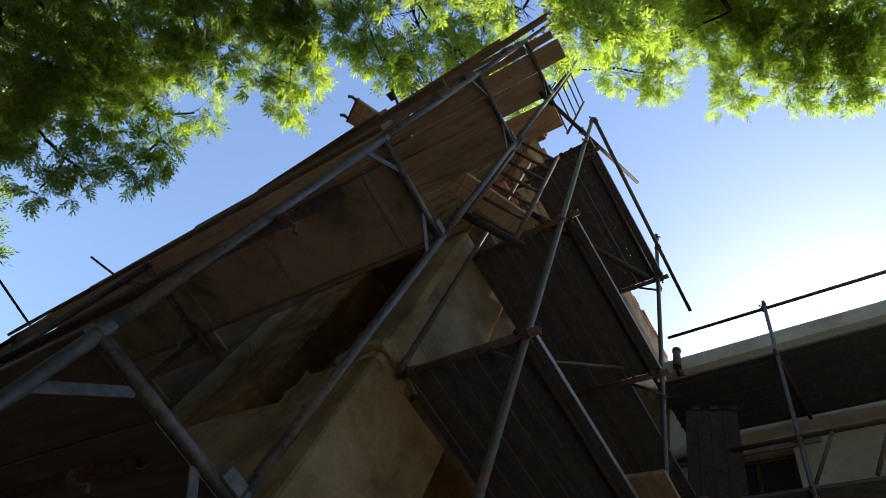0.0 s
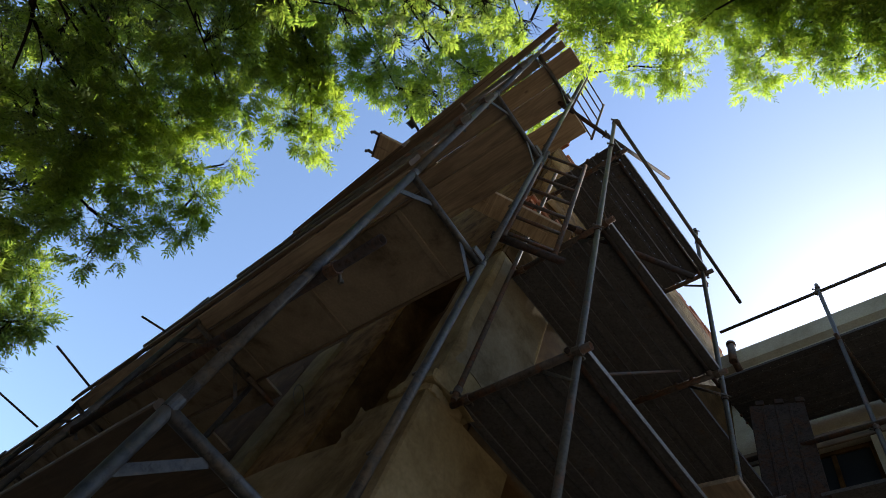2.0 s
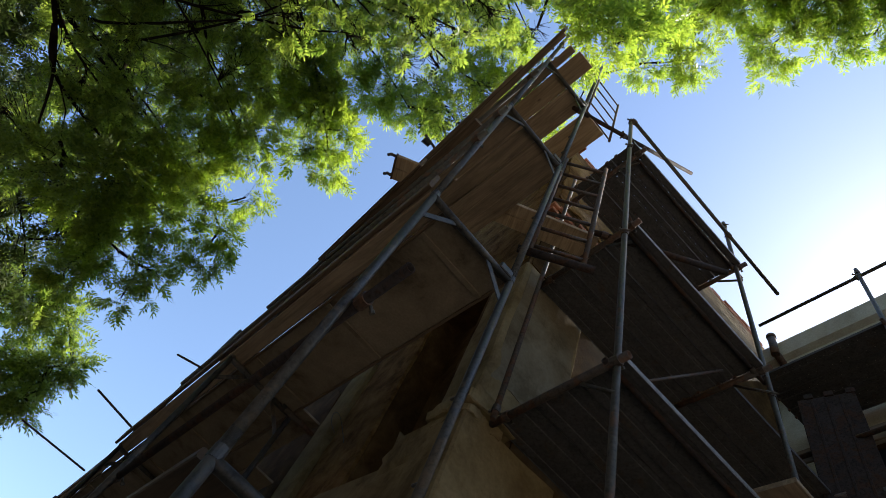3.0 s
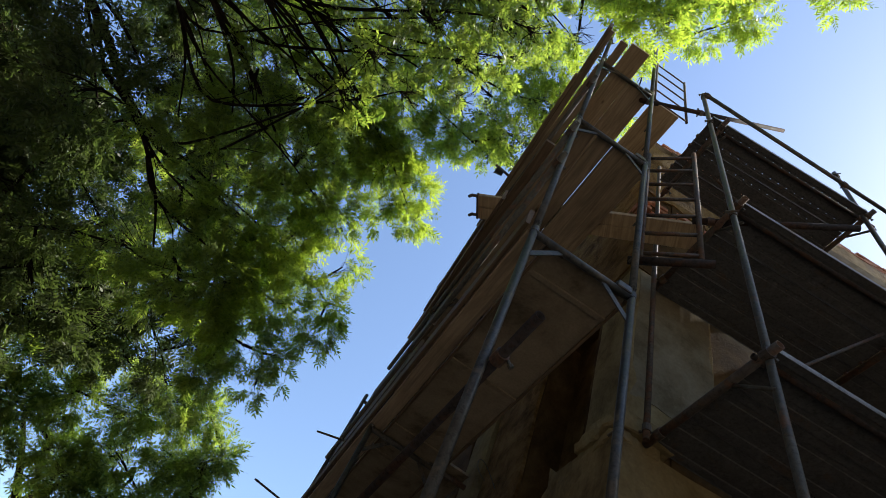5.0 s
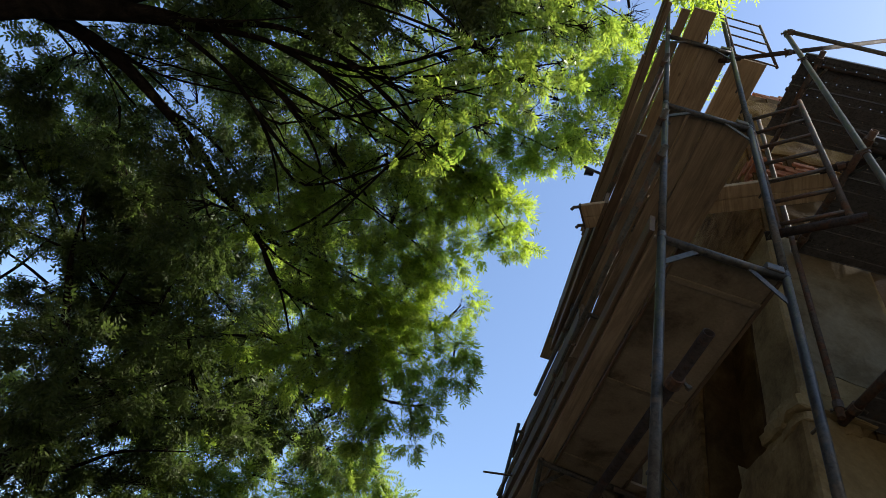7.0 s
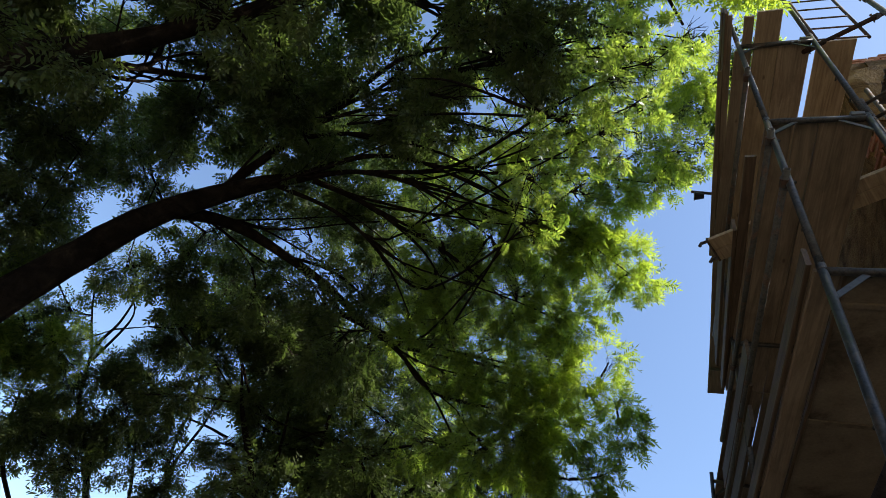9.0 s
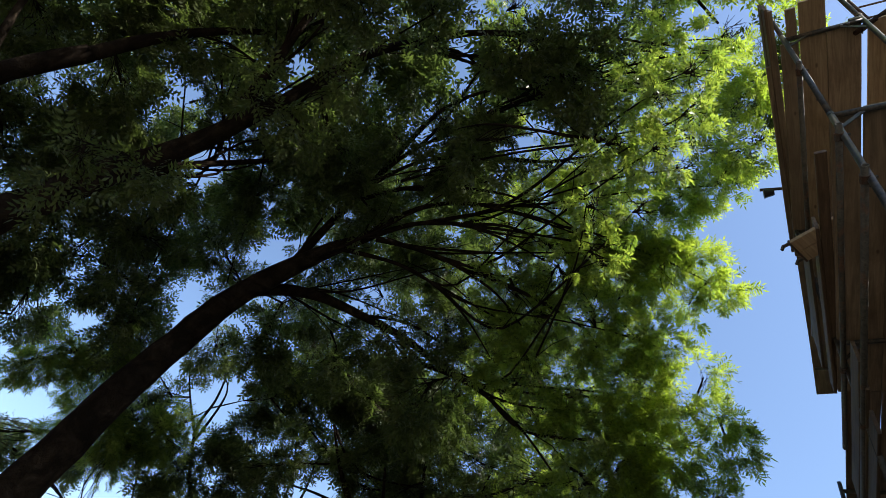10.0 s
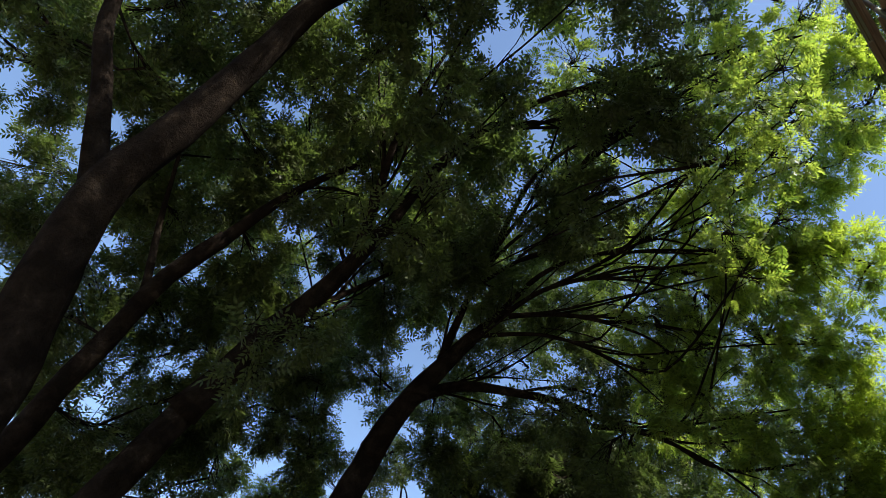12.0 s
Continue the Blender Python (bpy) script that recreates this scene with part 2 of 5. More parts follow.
# ---- the house ----
CX, CY = 1.45, 1.05                     # its corner, where the two scaffolds meet
TOP = 10.75                             # top of the walls beside the corner
LOW_TOP = 10.2                           # unseen top of the west wall farther along, set for its shadow on the trees
F2_AZ, WING_AZ = -3.6, 85.0             # bearings of the second front and of the wing's front
F2_LEN = 5.2
U2 = Vector((math.cos(radians(F2_AZ)), math.sin(radians(F2_AZ)), 0))
JX, JY = CX + U2.x * F2_LEN, CY + U2.y * F2_LEN


def wall_piece(name, lo, hi, material, label, at=(0, 0, 0), rz=0.0, cuts=()):
    """A wall in its own frame: x along it, y into the house, with openings (x0, x1, z0, z1) that go through."""
    bm = bmesh.new()
    xs = sorted({lo[0], hi[0], *(c[0] for c in cuts), *(c[1] for c in cuts)})
    zs = sorted({lo[2], hi[2], *(c[2] for c in cuts), *(c[3] for c in cuts)})
    solid = {}
    for i in range(len(xs) - 1):
        for k in range(len(zs) - 1):
            mx, mz = (xs[i] + xs[i + 1]) / 2, (zs[k] + zs[k + 1]) / 2
            solid[i, k] = not any(c[0] < mx < c[1] and c[2] < mz < c[3] for c in cuts)
    made = {}

    def v(i, y, k):
        key = (i, y, k)
        if key not in made:
            made[key] = bm.verts.new((xs[i], y, zs[k]))
        return made[key]

    y0, y1 = lo[1], hi[1]
    for (i, k), s in solid.items():
        if not s:
            continue
        bm.faces.new((v(i, y0, k), v(i + 1, y0, k), v(i + 1, y0, k + 1), v(i, y0, k + 1)))
        bm.faces.new((v(i, y1, k), v(i, y1, k + 1), v(i + 1, y1, k + 1), v(i + 1, y1, k)))
        for di, dk, a, b in ((-1, 0, (i, k), (i, k + 1)), (1, 0, (i + 1, k + 1), (i + 1, k)), (0, -1, (i + 1, k), (i, k)), (0, 1, (i, k + 1), (i + 1, k + 1))):
            if not solid.get((i + di, k + dk), False):
                bm.faces.new((v(a[0], y0, a[1]), v(b[0], y0, b[1]), v(b[0], y1, b[1]), v(a[0], y1, a[1])))
    bmesh.ops.recalc_face_normals(bm, faces=bm.faces)
    ob = link_mesh(name, bm, material)
    ob.matrix_world = pose(*at, 0, 0, rz)
    return tagged(ob, label, "wall", kind="structure")


# first front: faces -x, runs along +y; local x runs along -y so that local y goes into the house
F1 = dict(at=(CX, CY, 0), rz=-91.5)
# in this frame local x = -(world y - CY): the front lies at negative local x
wall_west = wall_piece("wall_west", (-2.9, 0.0, -0.1), (0.0, 0.45, TOP), M_BROWN, "bare brown rendered house wall behind the scaffold", F1["at"], F1["rz"],
                       cuts=[(-1.42, -0.50, 4.45, 7.0)])
wall_piece("wall_west_low", (-14.0, 0.0, -0.1), (-2.903, 0.45, LOW_TOP), M_BROWN, "lower brown rendered house wall behind the scaffold", F1["at"], F1["rz"])
wall_south = wall_piece("wall_south", (0.45, 0.0, -0.1), (F2_LEN + 0.4, 0.45, TOP), M_BROWN, "dark rendered house wall behind the metal decks", (CX, CY, 0), F2_AZ)
wall_piece("wall_south_top", (1.9, 0.0, TOP + 0.003), (F2_LEN + 0.4, 0.4, TOP + 0.38), M_OCHRE, "broken pale plastered top of the house wall", (CX, CY, 0), F2_AZ)
wall_piece("wall_wing", (0.0, 0.0, -0.1), (5.3, 0.45, 10.3), M_CREAM, "cream painted wall of the wing", (JX, JY, 0), WING_AZ - 180.0,
                       cuts=[(0.7, 1.74, 6.72, 8.47)])
wall_piece("wall_wing_end", (0.45, 0.0, -0.1), (7.0, 0.45, 10.3), M_CREAM, "plain end wall of the wing", tuple(pose(JX, JY, 0, 0, 0, WING_AZ - 180.0) @ Vector((5.3, 0, 0))), WING_AZ - 90.0)


def roof():
    bm = bmesh.new()
    add_box(bm, (CX + 0.5, CY + 0.5, TOP - 0.3), (7.5, 3.9, TOP - 0.1))
    add_box(bm, (CX + 0.9, 3.95, LOW_TOP - 0.3), (16, 15, LOW_TOP - 0.1))
    tagged(link_mesh("roof", bm, M_BROWN), "flat roof slab behind the wall tops", "roof", kind="structure")
    bm = bmesh.new()
    add_box(bm, (0.05, 0.46, 10.0), (4.8, 6, 10.2), 0.0, pose(JX, JY, 0, 0, 0, WING_AZ - 180.0))
    tagged(link_mesh("roof_wing", bm, M_BROWN), "flat roof slab of the wing", "roof", kind="structure")


roof()


def sky_block_walls():
    """Unseen plain walls added on the sides away from the house, to block low sky light."""
    for name, lo, hi in (("wall_yard_west", (-19.5, -15, -0.1), (-19.0, 24, 6.2)), ("wall_yard_south", (-19.0, -15, -0.1), (9.0, -14.5, 9.0)), ("wall_yard_north", (-19.0, 23.5, -0.1), (1.3, 24, 6.2))):
        tagged(link_mesh(name, box(lo, hi), M_BROWN), "unseen plain brown wall added to block low sky light", "wall", kind="structure")


sky_block_walls()


def ragged_slab(name, x0, x1, z0, z1, depth, material, label, at, rz, seed, rag=0.05, top_rag=0.0, bottom_rag=0.0):
    """A coat of render on a wall: proud by depth, with an uneven broken outline."""
    rnd = random.Random(seed)
    n = max(6, int((z1 - z0) / 0.18))
    left = [(x0 + rnd.uniform(0, rag), z0 + (z1 - z0) * i / n) for i in range(n + 1)]
    right = [(x1 - rnd.uniform(0, rag), z0 + (z1 - z0) * i / n) for i in range(n + 1)]
    bm = bmesh.new()
    cols = 7
    grid = []
    for i in range(n + 1):
        row = []
        for j in range(cols + 1):
            f = j / cols
            x = left[i][0] * (1 - f) + right[i][0] * f
            z = left[i][1]
            if i == n:
                z += rnd.uniform(-top_rag, top_rag)
            if i == 0:
                z += rnd.uniform(-bottom_rag, bottom_rag)
            edge = i in (0, n) or j in (0, cols)
            row.append((x, -depth * (0.75 if edge else 1.0) + rnd.uniform(-0.004, 0.004), z))
        grid.append(row)
    front = [[bm.verts.new(p) for p in row] for row in grid]
    back = [[bm.verts.new((p[0], 0.003, p[2])) for p in row] for row in grid]
    for i in range(n):
        for j in range(cols):
            bm.faces.new((front[i][j], front[i][j + 1], front[i + 1][j + 1], front[i + 1][j]))
    ring_f = front[0] + [r[-1] for r in front[1:]] + front[-1][-2::-1] + [r[0] for r in front[-2:0:-1]]
    ring_b = back[0] + [r[-1] for r in back[1:]] + back[-1][-2::-1] + [r[0] for r in back[-2:0:-1]]
    for i in range(len(ring_f)):
        j = (i + 1) % len(ring_f)
        bm.faces.new((ring_f[i], ring_b[i], ring_b[j], ring_f[j]))
    inner = [v for row in back[1:-1] for v in row[1:-1]]
    bmesh.ops.delete(bm, geom=inner, context="VERTS")
    bmesh.ops.recalc_face_normals(bm, faces=bm.faces)
    ob = link_mesh(name, bm, material)
    ob.matrix_world = pose(*at, 0, 0, rz)
    return tagged(ob, label, "plaster", kind="structure")


# corner pier, a little proud of both fronts
def pier():
    m = pose(CX, CY, 0, 0, 0, F2_AZ)
    bm = bmesh.new()
    # lower, thicker part, moulding and upper part
    add_box(bm, (-0.07, -0.07, -0.1), (0.9, 0.47, 4.62), 0.02)
    add_box(bm, (-0.03, -0.03, 4.86), (0.88, 0.45, 6.9), 0.015)
    bmesh.ops.subdivide_edges(bm, edges=[e for e in bm.edges if e.calc_length() > 0.4], cuts=9, use_grid_fill=True)
    for v in bm.verts:
        n = noise.noise_vector(v.co * 3.1)
        v.co += Vector((n.x, n.y, 0)) * 0.012
    ob = tagged(link_mesh("pier_wall", bm, M_PLASTER), "worn beige plastered corner pier of the house", "pier", kind="structure")
    ob.matrix_world = m
    bm = bmesh.new()
    for k, (z0, z1, d) in enumerate(((4.58, 4.67, 0.075), (4.67, 4.76, 0.115), (4.76, 4.88, 0.075))):
        add_box(bm, (-d, -d, z0), (0.30 + 0.1 * k, 0.42, z1 + 0.002), 0.012)
    bmesh.ops.subdivide_edges(bm, edges=[e for e in bm.edges if e.calc_length() > 0.15], cuts=9, use_grid_fill=True)
    for v in bm.verts:
        n = noise.noise_vector(v.co * 6.0) * 0.03 + noise.noise_vector(v.co * 23.0) * 0.022
        if v.co.x < 0 or v.co.y < 0:
            v.co += n
    ob = tagged(link_mesh("moulding_trim", bm, M_PLASTER), "crumbling plaster moulding round the corner pier", "moulding", kind="structure")
    ob.matrix_world = m


pier()
ragged_slab("plaster_patch", 0.04, 0.86, 5.1, 6.85, 0.045, M_STONE, "patch of grey render on the pier", (CX, CY, 0), F2_AZ, 4, 0.02, 0.03, 0.03)
ragged_slab("plaster_skirt", -6.0, -0.04, -0.05, 4.42, 0.05, M_PLASTER, "broken beige plaster on the lower wall", F1["at"], F1["rz"], 9, 0.10, 0.09)
ragged_slab("plaster_step", -0.95, -0.10, 4.3, 4.72, 0.06, M_PLASTER, "broken plaster edge beside the pier", F1["at"], F1["rz"], 10, 0.15, 0.12)
ragged_slab("plaster_field", -4.9, -2.96, 4.35, 6.5, 0.03, M_BROWN, "rough brown old plaster between the platforms", F1["at"], F1["rz"], 18, 0.2, 0.2, 0.05)
ragged_slab("plaster_rough", -2.38, -1.44, 4.40, 6.9, 0.045, M_OCHRE, "crumbling brown plaster beside the recess", F1["at"], F1["rz"], 19, 0.05, 0.05, 0.02)
ragged_slab("plaster_jamb", -2.93, -2.40, 4.35, 6.6, 0.09, M_PLASTER, "beige plaster strip beside the recess", F1["at"], F1["rz"], 12, 0.03, 0.03, 0.02)
ragged_slab("plaster_yellow", -2.6, -0.01, 7.02, 10.6, 0.02, M_OCHRE, "yellowish old plaster above the recess", F1["at"], F1["rz"], 15, 0.03, 0.1, 0.02)
ragged_slab("plaster_corner", 0.02, 1.3, 6.95, 8.2, 0.02, M_BROWN, "bare brown render at the house corner", (CX, CY, 0), F2_AZ, 16, 0.05, 0.12, 0.02)
ragged_slab("plaster_upper", 0.02, 1.6, 8.75, 10.5, 0.02, M_OCHRE, "beige plaster under the broken wall top", (CX, CY, 0), F2_AZ, 17, 0.06, 0.1, 0.12)


def recess_back(x0, x1, z0, z1, at, rz, depth=0.33):
    bm = box((x0, depth, z0), (x1, depth + 0.03, z1))
    ob = tagged(link_mesh("recess_panel", bm, M_BROWN), "dark boarded window recess", "panel", kind="structure")
    ob.matrix_world = pose(*at, 0, 0, rz)


recess_back(-1.42, -0.50, 4.45, 7.0, F1["at"], F1["rz"])


def brick_edge(name, parent_wall, rows, at, rz, seed):
    """Courses of bare bricks along a broken wall top, each brick its own piece."""
    rnd = random.Random(seed)
    bm = box((0, 0, 0), (0.24, 0.115, 0.065), 0.006)
    proto = bpy.data.meshes.new("brick")
    bm.to_mesh(proto)
    bm.free()
    proto.materials.append(M_BRICK)
    inv = parent_wall.matrix_world.inverted()
    base = pose(*at, 0, 0, rz)
    for x0, x1, y, z0, courses in rows:
        for c in range(courses):
            x = x0 + (0.125 if c % 2 else 0.0)
            while x < x1:
                if rnd.random() < 0.93 - 0.5 * (c / max(1, courses - 1)) ** 3:
                    ob = new("brick", proto)
                    ob.parent = parent_wall
                    ob.matrix_parent_inverse = inv
                    ob.matrix_world = base @ pose(x + rnd.uniform(-0.006, 0.006), y + rnd.uniform(-0.012, 0.012), z0 + c * 0.077, rnd.uniform(-0.5, 0.5), rnd.uniform(-0.5, 0.5), rnd.uniform(-1, 1))
                x += 0.25


# ---- scaffold along the first front ----
LIFTS = (2.55, 4.55, 6.55, 8.55)
FRAME_W = 0.70
M1 = pose(0, 0, 0, 0, 0, -0.7)           # the scaffold stands parallel to the first front


def scaffold_frame(y, z_top, height=2.0, x0=0.0, label="galvanised steel scaffold frame with corner braces"):
    """Two posts, a cross tube near their top, two flat corner braces and the pins on which the rails hang."""
    e = empty("scaffold_lift")
    e.matrix_world = M1 @ pose(x0, y, z_top - height)
    h = height
    for x in (0.0, FRAME_W):
        smooth_tube(part("post", tube((x, 0, 0.0), (x, 0, h + 0.12), 0.0242, 16), M_GALV, e))
        bm = bmesh.new()
        add_tube(bm, (x, 0, 0.0), (x, 0, 0.05), 0.0262, 14)
        part("collar", bm, M_GALV, e)
        s = 1 if x == 0 else -1
        bm = bmesh.new()
        a, b = Vector((x + s * 0.012, 0, h - 0.22)), Vector((x + s * 0.20, 0, h - 0.022))
        w = Vector((0, 0.004, 0))
        d = Vector((b.z - a.z, 0, a.x - b.x)).normalized() * 0.017
        vs = [bm.verts.new(p) for p in (a - w - d, a + w - d, b + w - d, b - w - d, a - w + d, a + w + d, b + w + d, b - w + d)]
        for f in ((0, 1, 2, 3), (7, 6, 5, 4), (0, 4, 5, 1), (1, 5, 6, 2), (2, 6, 7, 3), (3, 7, 4, 0)):
            bm.faces.new([vs[i] for i in f])
        bmesh.ops.recalc_face_normals(bm, faces=bm.faces)
        part("corner_brace", bm, M_GALV, e, "flat grey steel corner brace")
        for z in (0.5, 1.0):
            part("pin", tube((x, -0.02, z), (x, 0.07, z), 0.008, 8), M_GALV, e)
    smooth_tube(part("cross_tube", tube((0, 0, h), (FRAME_W, 0, h), 0.0242, 16), M_GALV, e))
    bm = box((0.58, -0.035, h - 0.0), (0.68, 0.035, h + 0.06), 0.006)
    part("bracket", bm, M_GALV, e, "pressed steel bracket on the cross tube")
    if z_top > 8:
        for x in (0.50, 0.56):
            part("stud", tube((x, -0.03, h - 0.055), (x, -0.012, h - 0.055), 0.014, 10), M_FLANGE, e, "bright round stud")
    return tagged(e, label, "scaffold", "scaffold frames")


for yy in (0.0, 2.5, 5.0, 7.5, 10.0):
    for zz in LIFTS[:4 if yy < 3 else 3 if yy < 9 else 2]:
        scaffold_frame(yy, zz, x0=0.17 if yy > 7 and zz > 6 else 0.0)
    e = empty("base_jack")
    e.matrix_world = M1 @ pose(0, yy, 0)
    for x in (0.0, FRAME_W):
        bm = box((x - 0.075, -0.075, 0.0), (x + 0.075, 0.075, 0.008))
        add_tube(bm, (x, 0, 0.008), (x, 0, 0.62), 0.018, 10)
        part("jack", bm, M_GALV, e)
    tagged(e, "adjustable steel base plates under the posts", "base plate")

# guard posts over the top lift at the near end
pole("guard_post", (0, 0, 8.66), (0, 0, 10.36), M_GALV, "galvanised guard post over the top lift", "post", clamps=(1.0,))
pole("guard_post", (FRAME_W, 0, 8.66), (FRAME_W, 0, 10.9), M_GALV, "galvanised guard post beside the corner", "post", clamps=(0.05,))


def board(x0, x1, y0, y1, z, material=None, thick=0.04, label="weathered spruce scaffold board", name="scaffold_board", rz=0.0, seed=0, tilt=0.0, group="scaffold boards"):
    """A sawn board with a slight bow, chamfered edges and steel end straps; origin at its middle."""
    cx, cy = (x0 + x1) / 2, (y0 + y1) / 2
    w, l = x1 - x0, y1 - y0
    rnd = random.Random(seed * 7 + int(x0 * 100) + int(z * 10))
    bm = bmesh.new()
    n = max(4, int(l / 0.3))
    ch = 0.006
    prof = [(-w / 2 + ch, 0), (w / 2 - ch, 0), (w / 2, ch), (w / 2, thick - ch), (w / 2 - ch, thick), (-w / 2 + ch, thick), (-w / 2, thick - ch), (-w / 2, ch)]
    rows = []
    bow, ph = rnd.uniform(-0.006, 0.006), rnd.uniform(0, 6)
    for i in range(n + 1):
        t = i / n * 2 - 1
        dz = bow * (1 - t * t)
        dx = 0.003 * math.sin(ph + t * 3)
        rows.append([bm.verts.new((px + dx, t * l / 2, pz + dz)) for px, pz in prof])
    for a, b in zip(rows, rows[1:]):
        for k in range(8):
            bm.faces.new((a[k], a[(k + 1) % 8], b[(k + 1) % 8], b[k]))
    bm.faces.new(rows[0][::-1])
    bm.faces.new(rows[-1])
    bmesh.ops.recalc_face_normals(bm, faces=bm.faces)
    ob = tagged(link_mesh(name, bm, material or M_BOARD), label, "board", group)
    ob.matrix_world = M1 @ pose(cx, cy, z, 0, tilt, rz)
    return ob


def platform(x0, x1, y0, y1, z):
    """A plywood sheet between two steel edge rails, on battens with end hooks."""
    e = empty("plywood_platform")
    e.matrix_world = M1 @ pose((x0 + x1) / 2, (y0 + y1) / 2, z)
    w, l = (x1 - x0) / 2, (y1 - y0) / 2
    part("panel", box((-w + 0.022, -l, 0.0), (w - 0.022, l, 0.018), 0.002), M_PLY, e)
    for s in (-1, 1):
        part("edge_rail", box((s * (w - 0.01) - 0.01, -l, -0.012), (s * (w - 0.01) + 0.01, l, 0.03), 0.003), M_SIDE, e, "dark wooden edge rail")
    for y in (-0.82 * l, 0.0, 0.82 * l):
        part("batten", box((-w + 0.022, y - 0.02, -0.014), (w - 0.022, y + 0.02, 0.0), 0.003), M_PLY, e)
    for y in (-l - 0.02, l - 0.02):
        for x in (-w + 0.08, w - 0.12):
            part("hook", box((x, y, -0.02), (x + 0.05, y + 0.04, 0.02), 0.005), M_RUST, e, "rusty steel hook")
    return tagged(e, "stained plywood platform on the scaffold", "platform", "platforms")


# top lift: two boards run past the frame, a gap, then an inner board
DZ = 0.028
outer = board(-0.10, -0.028, -0.32, 2.9, 8.55 + DZ, M_BOARD)
outer.matrix_world = M1 @ pose(-0.045, 1.29, 8.55 + DZ + 0.044, 0, 0, -2.6)
wedge = board(-0.13, -0.03, 0.3, 2.9, 8.55 + DZ, M_BOARD, label="narrow weathered board that fills the outer gap")
wedge.matrix_world = M1 @ pose(-0.065, 1.6, 8.55 + DZ + 0.09, 0, 0, -2.6)
board(0.030, 0.125, -0.30, 0.025, 8.55 + DZ, M_BOARD)
board(-0.03, 0.135, 0.06, 2.9, 8.55 + DZ, M_BOARD)
board(0.15, 0.385, -0.34, 2.9, 8.55 + DZ, M_PALE)
board(0.39, 0.69, 0.03, 2.9, 8.55 + DZ, M_BOARD)
board(0.745, 1.10, 0.03, 2.9, 8.55 + DZ, M_PALE, label="pale spruce board beside the house wall")
for xa, xb, ya, yb in ((0.06, 0.30, 2.92, 5.6), (0.32, 0.58, 2.92, 5.5), (0.60, 0.9, 2.92, 5.6)):
    ob = board(xa, xb, ya, yb, 8.55 + DZ)
    ob.matrix_world = M1 @ pose((xa + xb) / 2, (ya + yb) / 2, 8.55 + DZ + 0.004, 0, 0, -3.0)
pole("cross_tube", M1 @ Vector((0.12, 5.0, 8.545)), M1 @ Vector((1.4, 5.0, 8.545)), M_OLD, "putlog tube from the wall under the top boards", "tube")
# middle lift
board(0.00, 0.20, 0.02, 3.25, 6.55 + DZ)
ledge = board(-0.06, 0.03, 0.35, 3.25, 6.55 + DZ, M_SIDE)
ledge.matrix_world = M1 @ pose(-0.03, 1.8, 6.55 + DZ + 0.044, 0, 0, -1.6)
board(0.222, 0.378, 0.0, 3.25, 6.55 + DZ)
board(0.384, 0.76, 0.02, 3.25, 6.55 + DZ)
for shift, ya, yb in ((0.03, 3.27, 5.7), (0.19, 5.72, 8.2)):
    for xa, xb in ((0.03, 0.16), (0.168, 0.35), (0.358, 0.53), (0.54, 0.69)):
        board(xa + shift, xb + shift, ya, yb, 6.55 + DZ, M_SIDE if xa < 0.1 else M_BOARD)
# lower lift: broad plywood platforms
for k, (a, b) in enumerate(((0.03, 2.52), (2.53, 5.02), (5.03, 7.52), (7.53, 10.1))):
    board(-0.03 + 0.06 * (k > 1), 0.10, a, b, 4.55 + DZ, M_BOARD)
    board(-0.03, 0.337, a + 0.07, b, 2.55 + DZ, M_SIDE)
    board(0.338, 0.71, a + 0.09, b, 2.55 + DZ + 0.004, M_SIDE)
    platform(0.11, 0.71, a, b, 4.55 + DZ)
board(0.72, 0.92, 2.35, 5.0, 4.55 + DZ, M_PLY, 0.022, label="stained board between platform and wall")
board(0.93, 1.20, 3.5, 5.0, 4.55 + DZ, M_PLY, 0.022, label="stained board close to the wall")
for ya, yb in ((5.02, 7.5), (7.52, 10.1)):
    board(0.72, 0.97, ya, yb, 4.55 + DZ, M_PLY, label="stained board between platform and wall")
    board(0.98, 1.24, ya, yb, 4.55 + DZ, M_PLY, label="stained board close to the wall")
for yy, end in ((2.47, 0.95), (4.95, 1.5), (7.55, 1.5), (10.0, 1.5)):
    pole("putlog_tube", M1 @ Vector((0.62, yy, 4.55)), M1 @ Vector((end, yy, 4.55)), M_RUST, "short rusty tube from the frame to the wall", "tube")
# outer guard boards on edge, and a rail tube along the posts
def side_board(y0, y1, z0, z1, material=None, label="upright toe board along the outer posts"):
    return board(-(z1 - z0) / 2, (z1 - z0) / 2, y0, y1, 0, material, 0.03, label, "toe_board", group="toe boards")


def place_side(ob, x, y, z):
    skew = -2.6 if z > 6 else 0.0
    ob.matrix_world = M1 @ pose(x - 0.02 * (skew < 0), y, z, 0, -90, skew)


SIDE_BOARDS = ((-0.35, 2.9, 8.62, 8.82), (-0.30, 2.8, 8.84, 9.06), (1.1, 3.3, 6.60, 6.80), (1.6, 3.4, 7.06, 7.28), (1.8, 3.35, 7.30, 7.52),
               (2.0, 4.4, 5.50, 5.68), (2.2, 4.5, 5.22, 5.46), (0.0, 5.1, 4.60, 4.76), (5.12, 10.1, 4.60, 4.76), (1.9, 3.9, 5.72, 5.98))
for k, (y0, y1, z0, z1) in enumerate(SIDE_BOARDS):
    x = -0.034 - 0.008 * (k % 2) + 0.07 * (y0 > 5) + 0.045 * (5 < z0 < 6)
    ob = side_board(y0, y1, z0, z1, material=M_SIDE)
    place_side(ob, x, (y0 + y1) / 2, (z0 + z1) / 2)
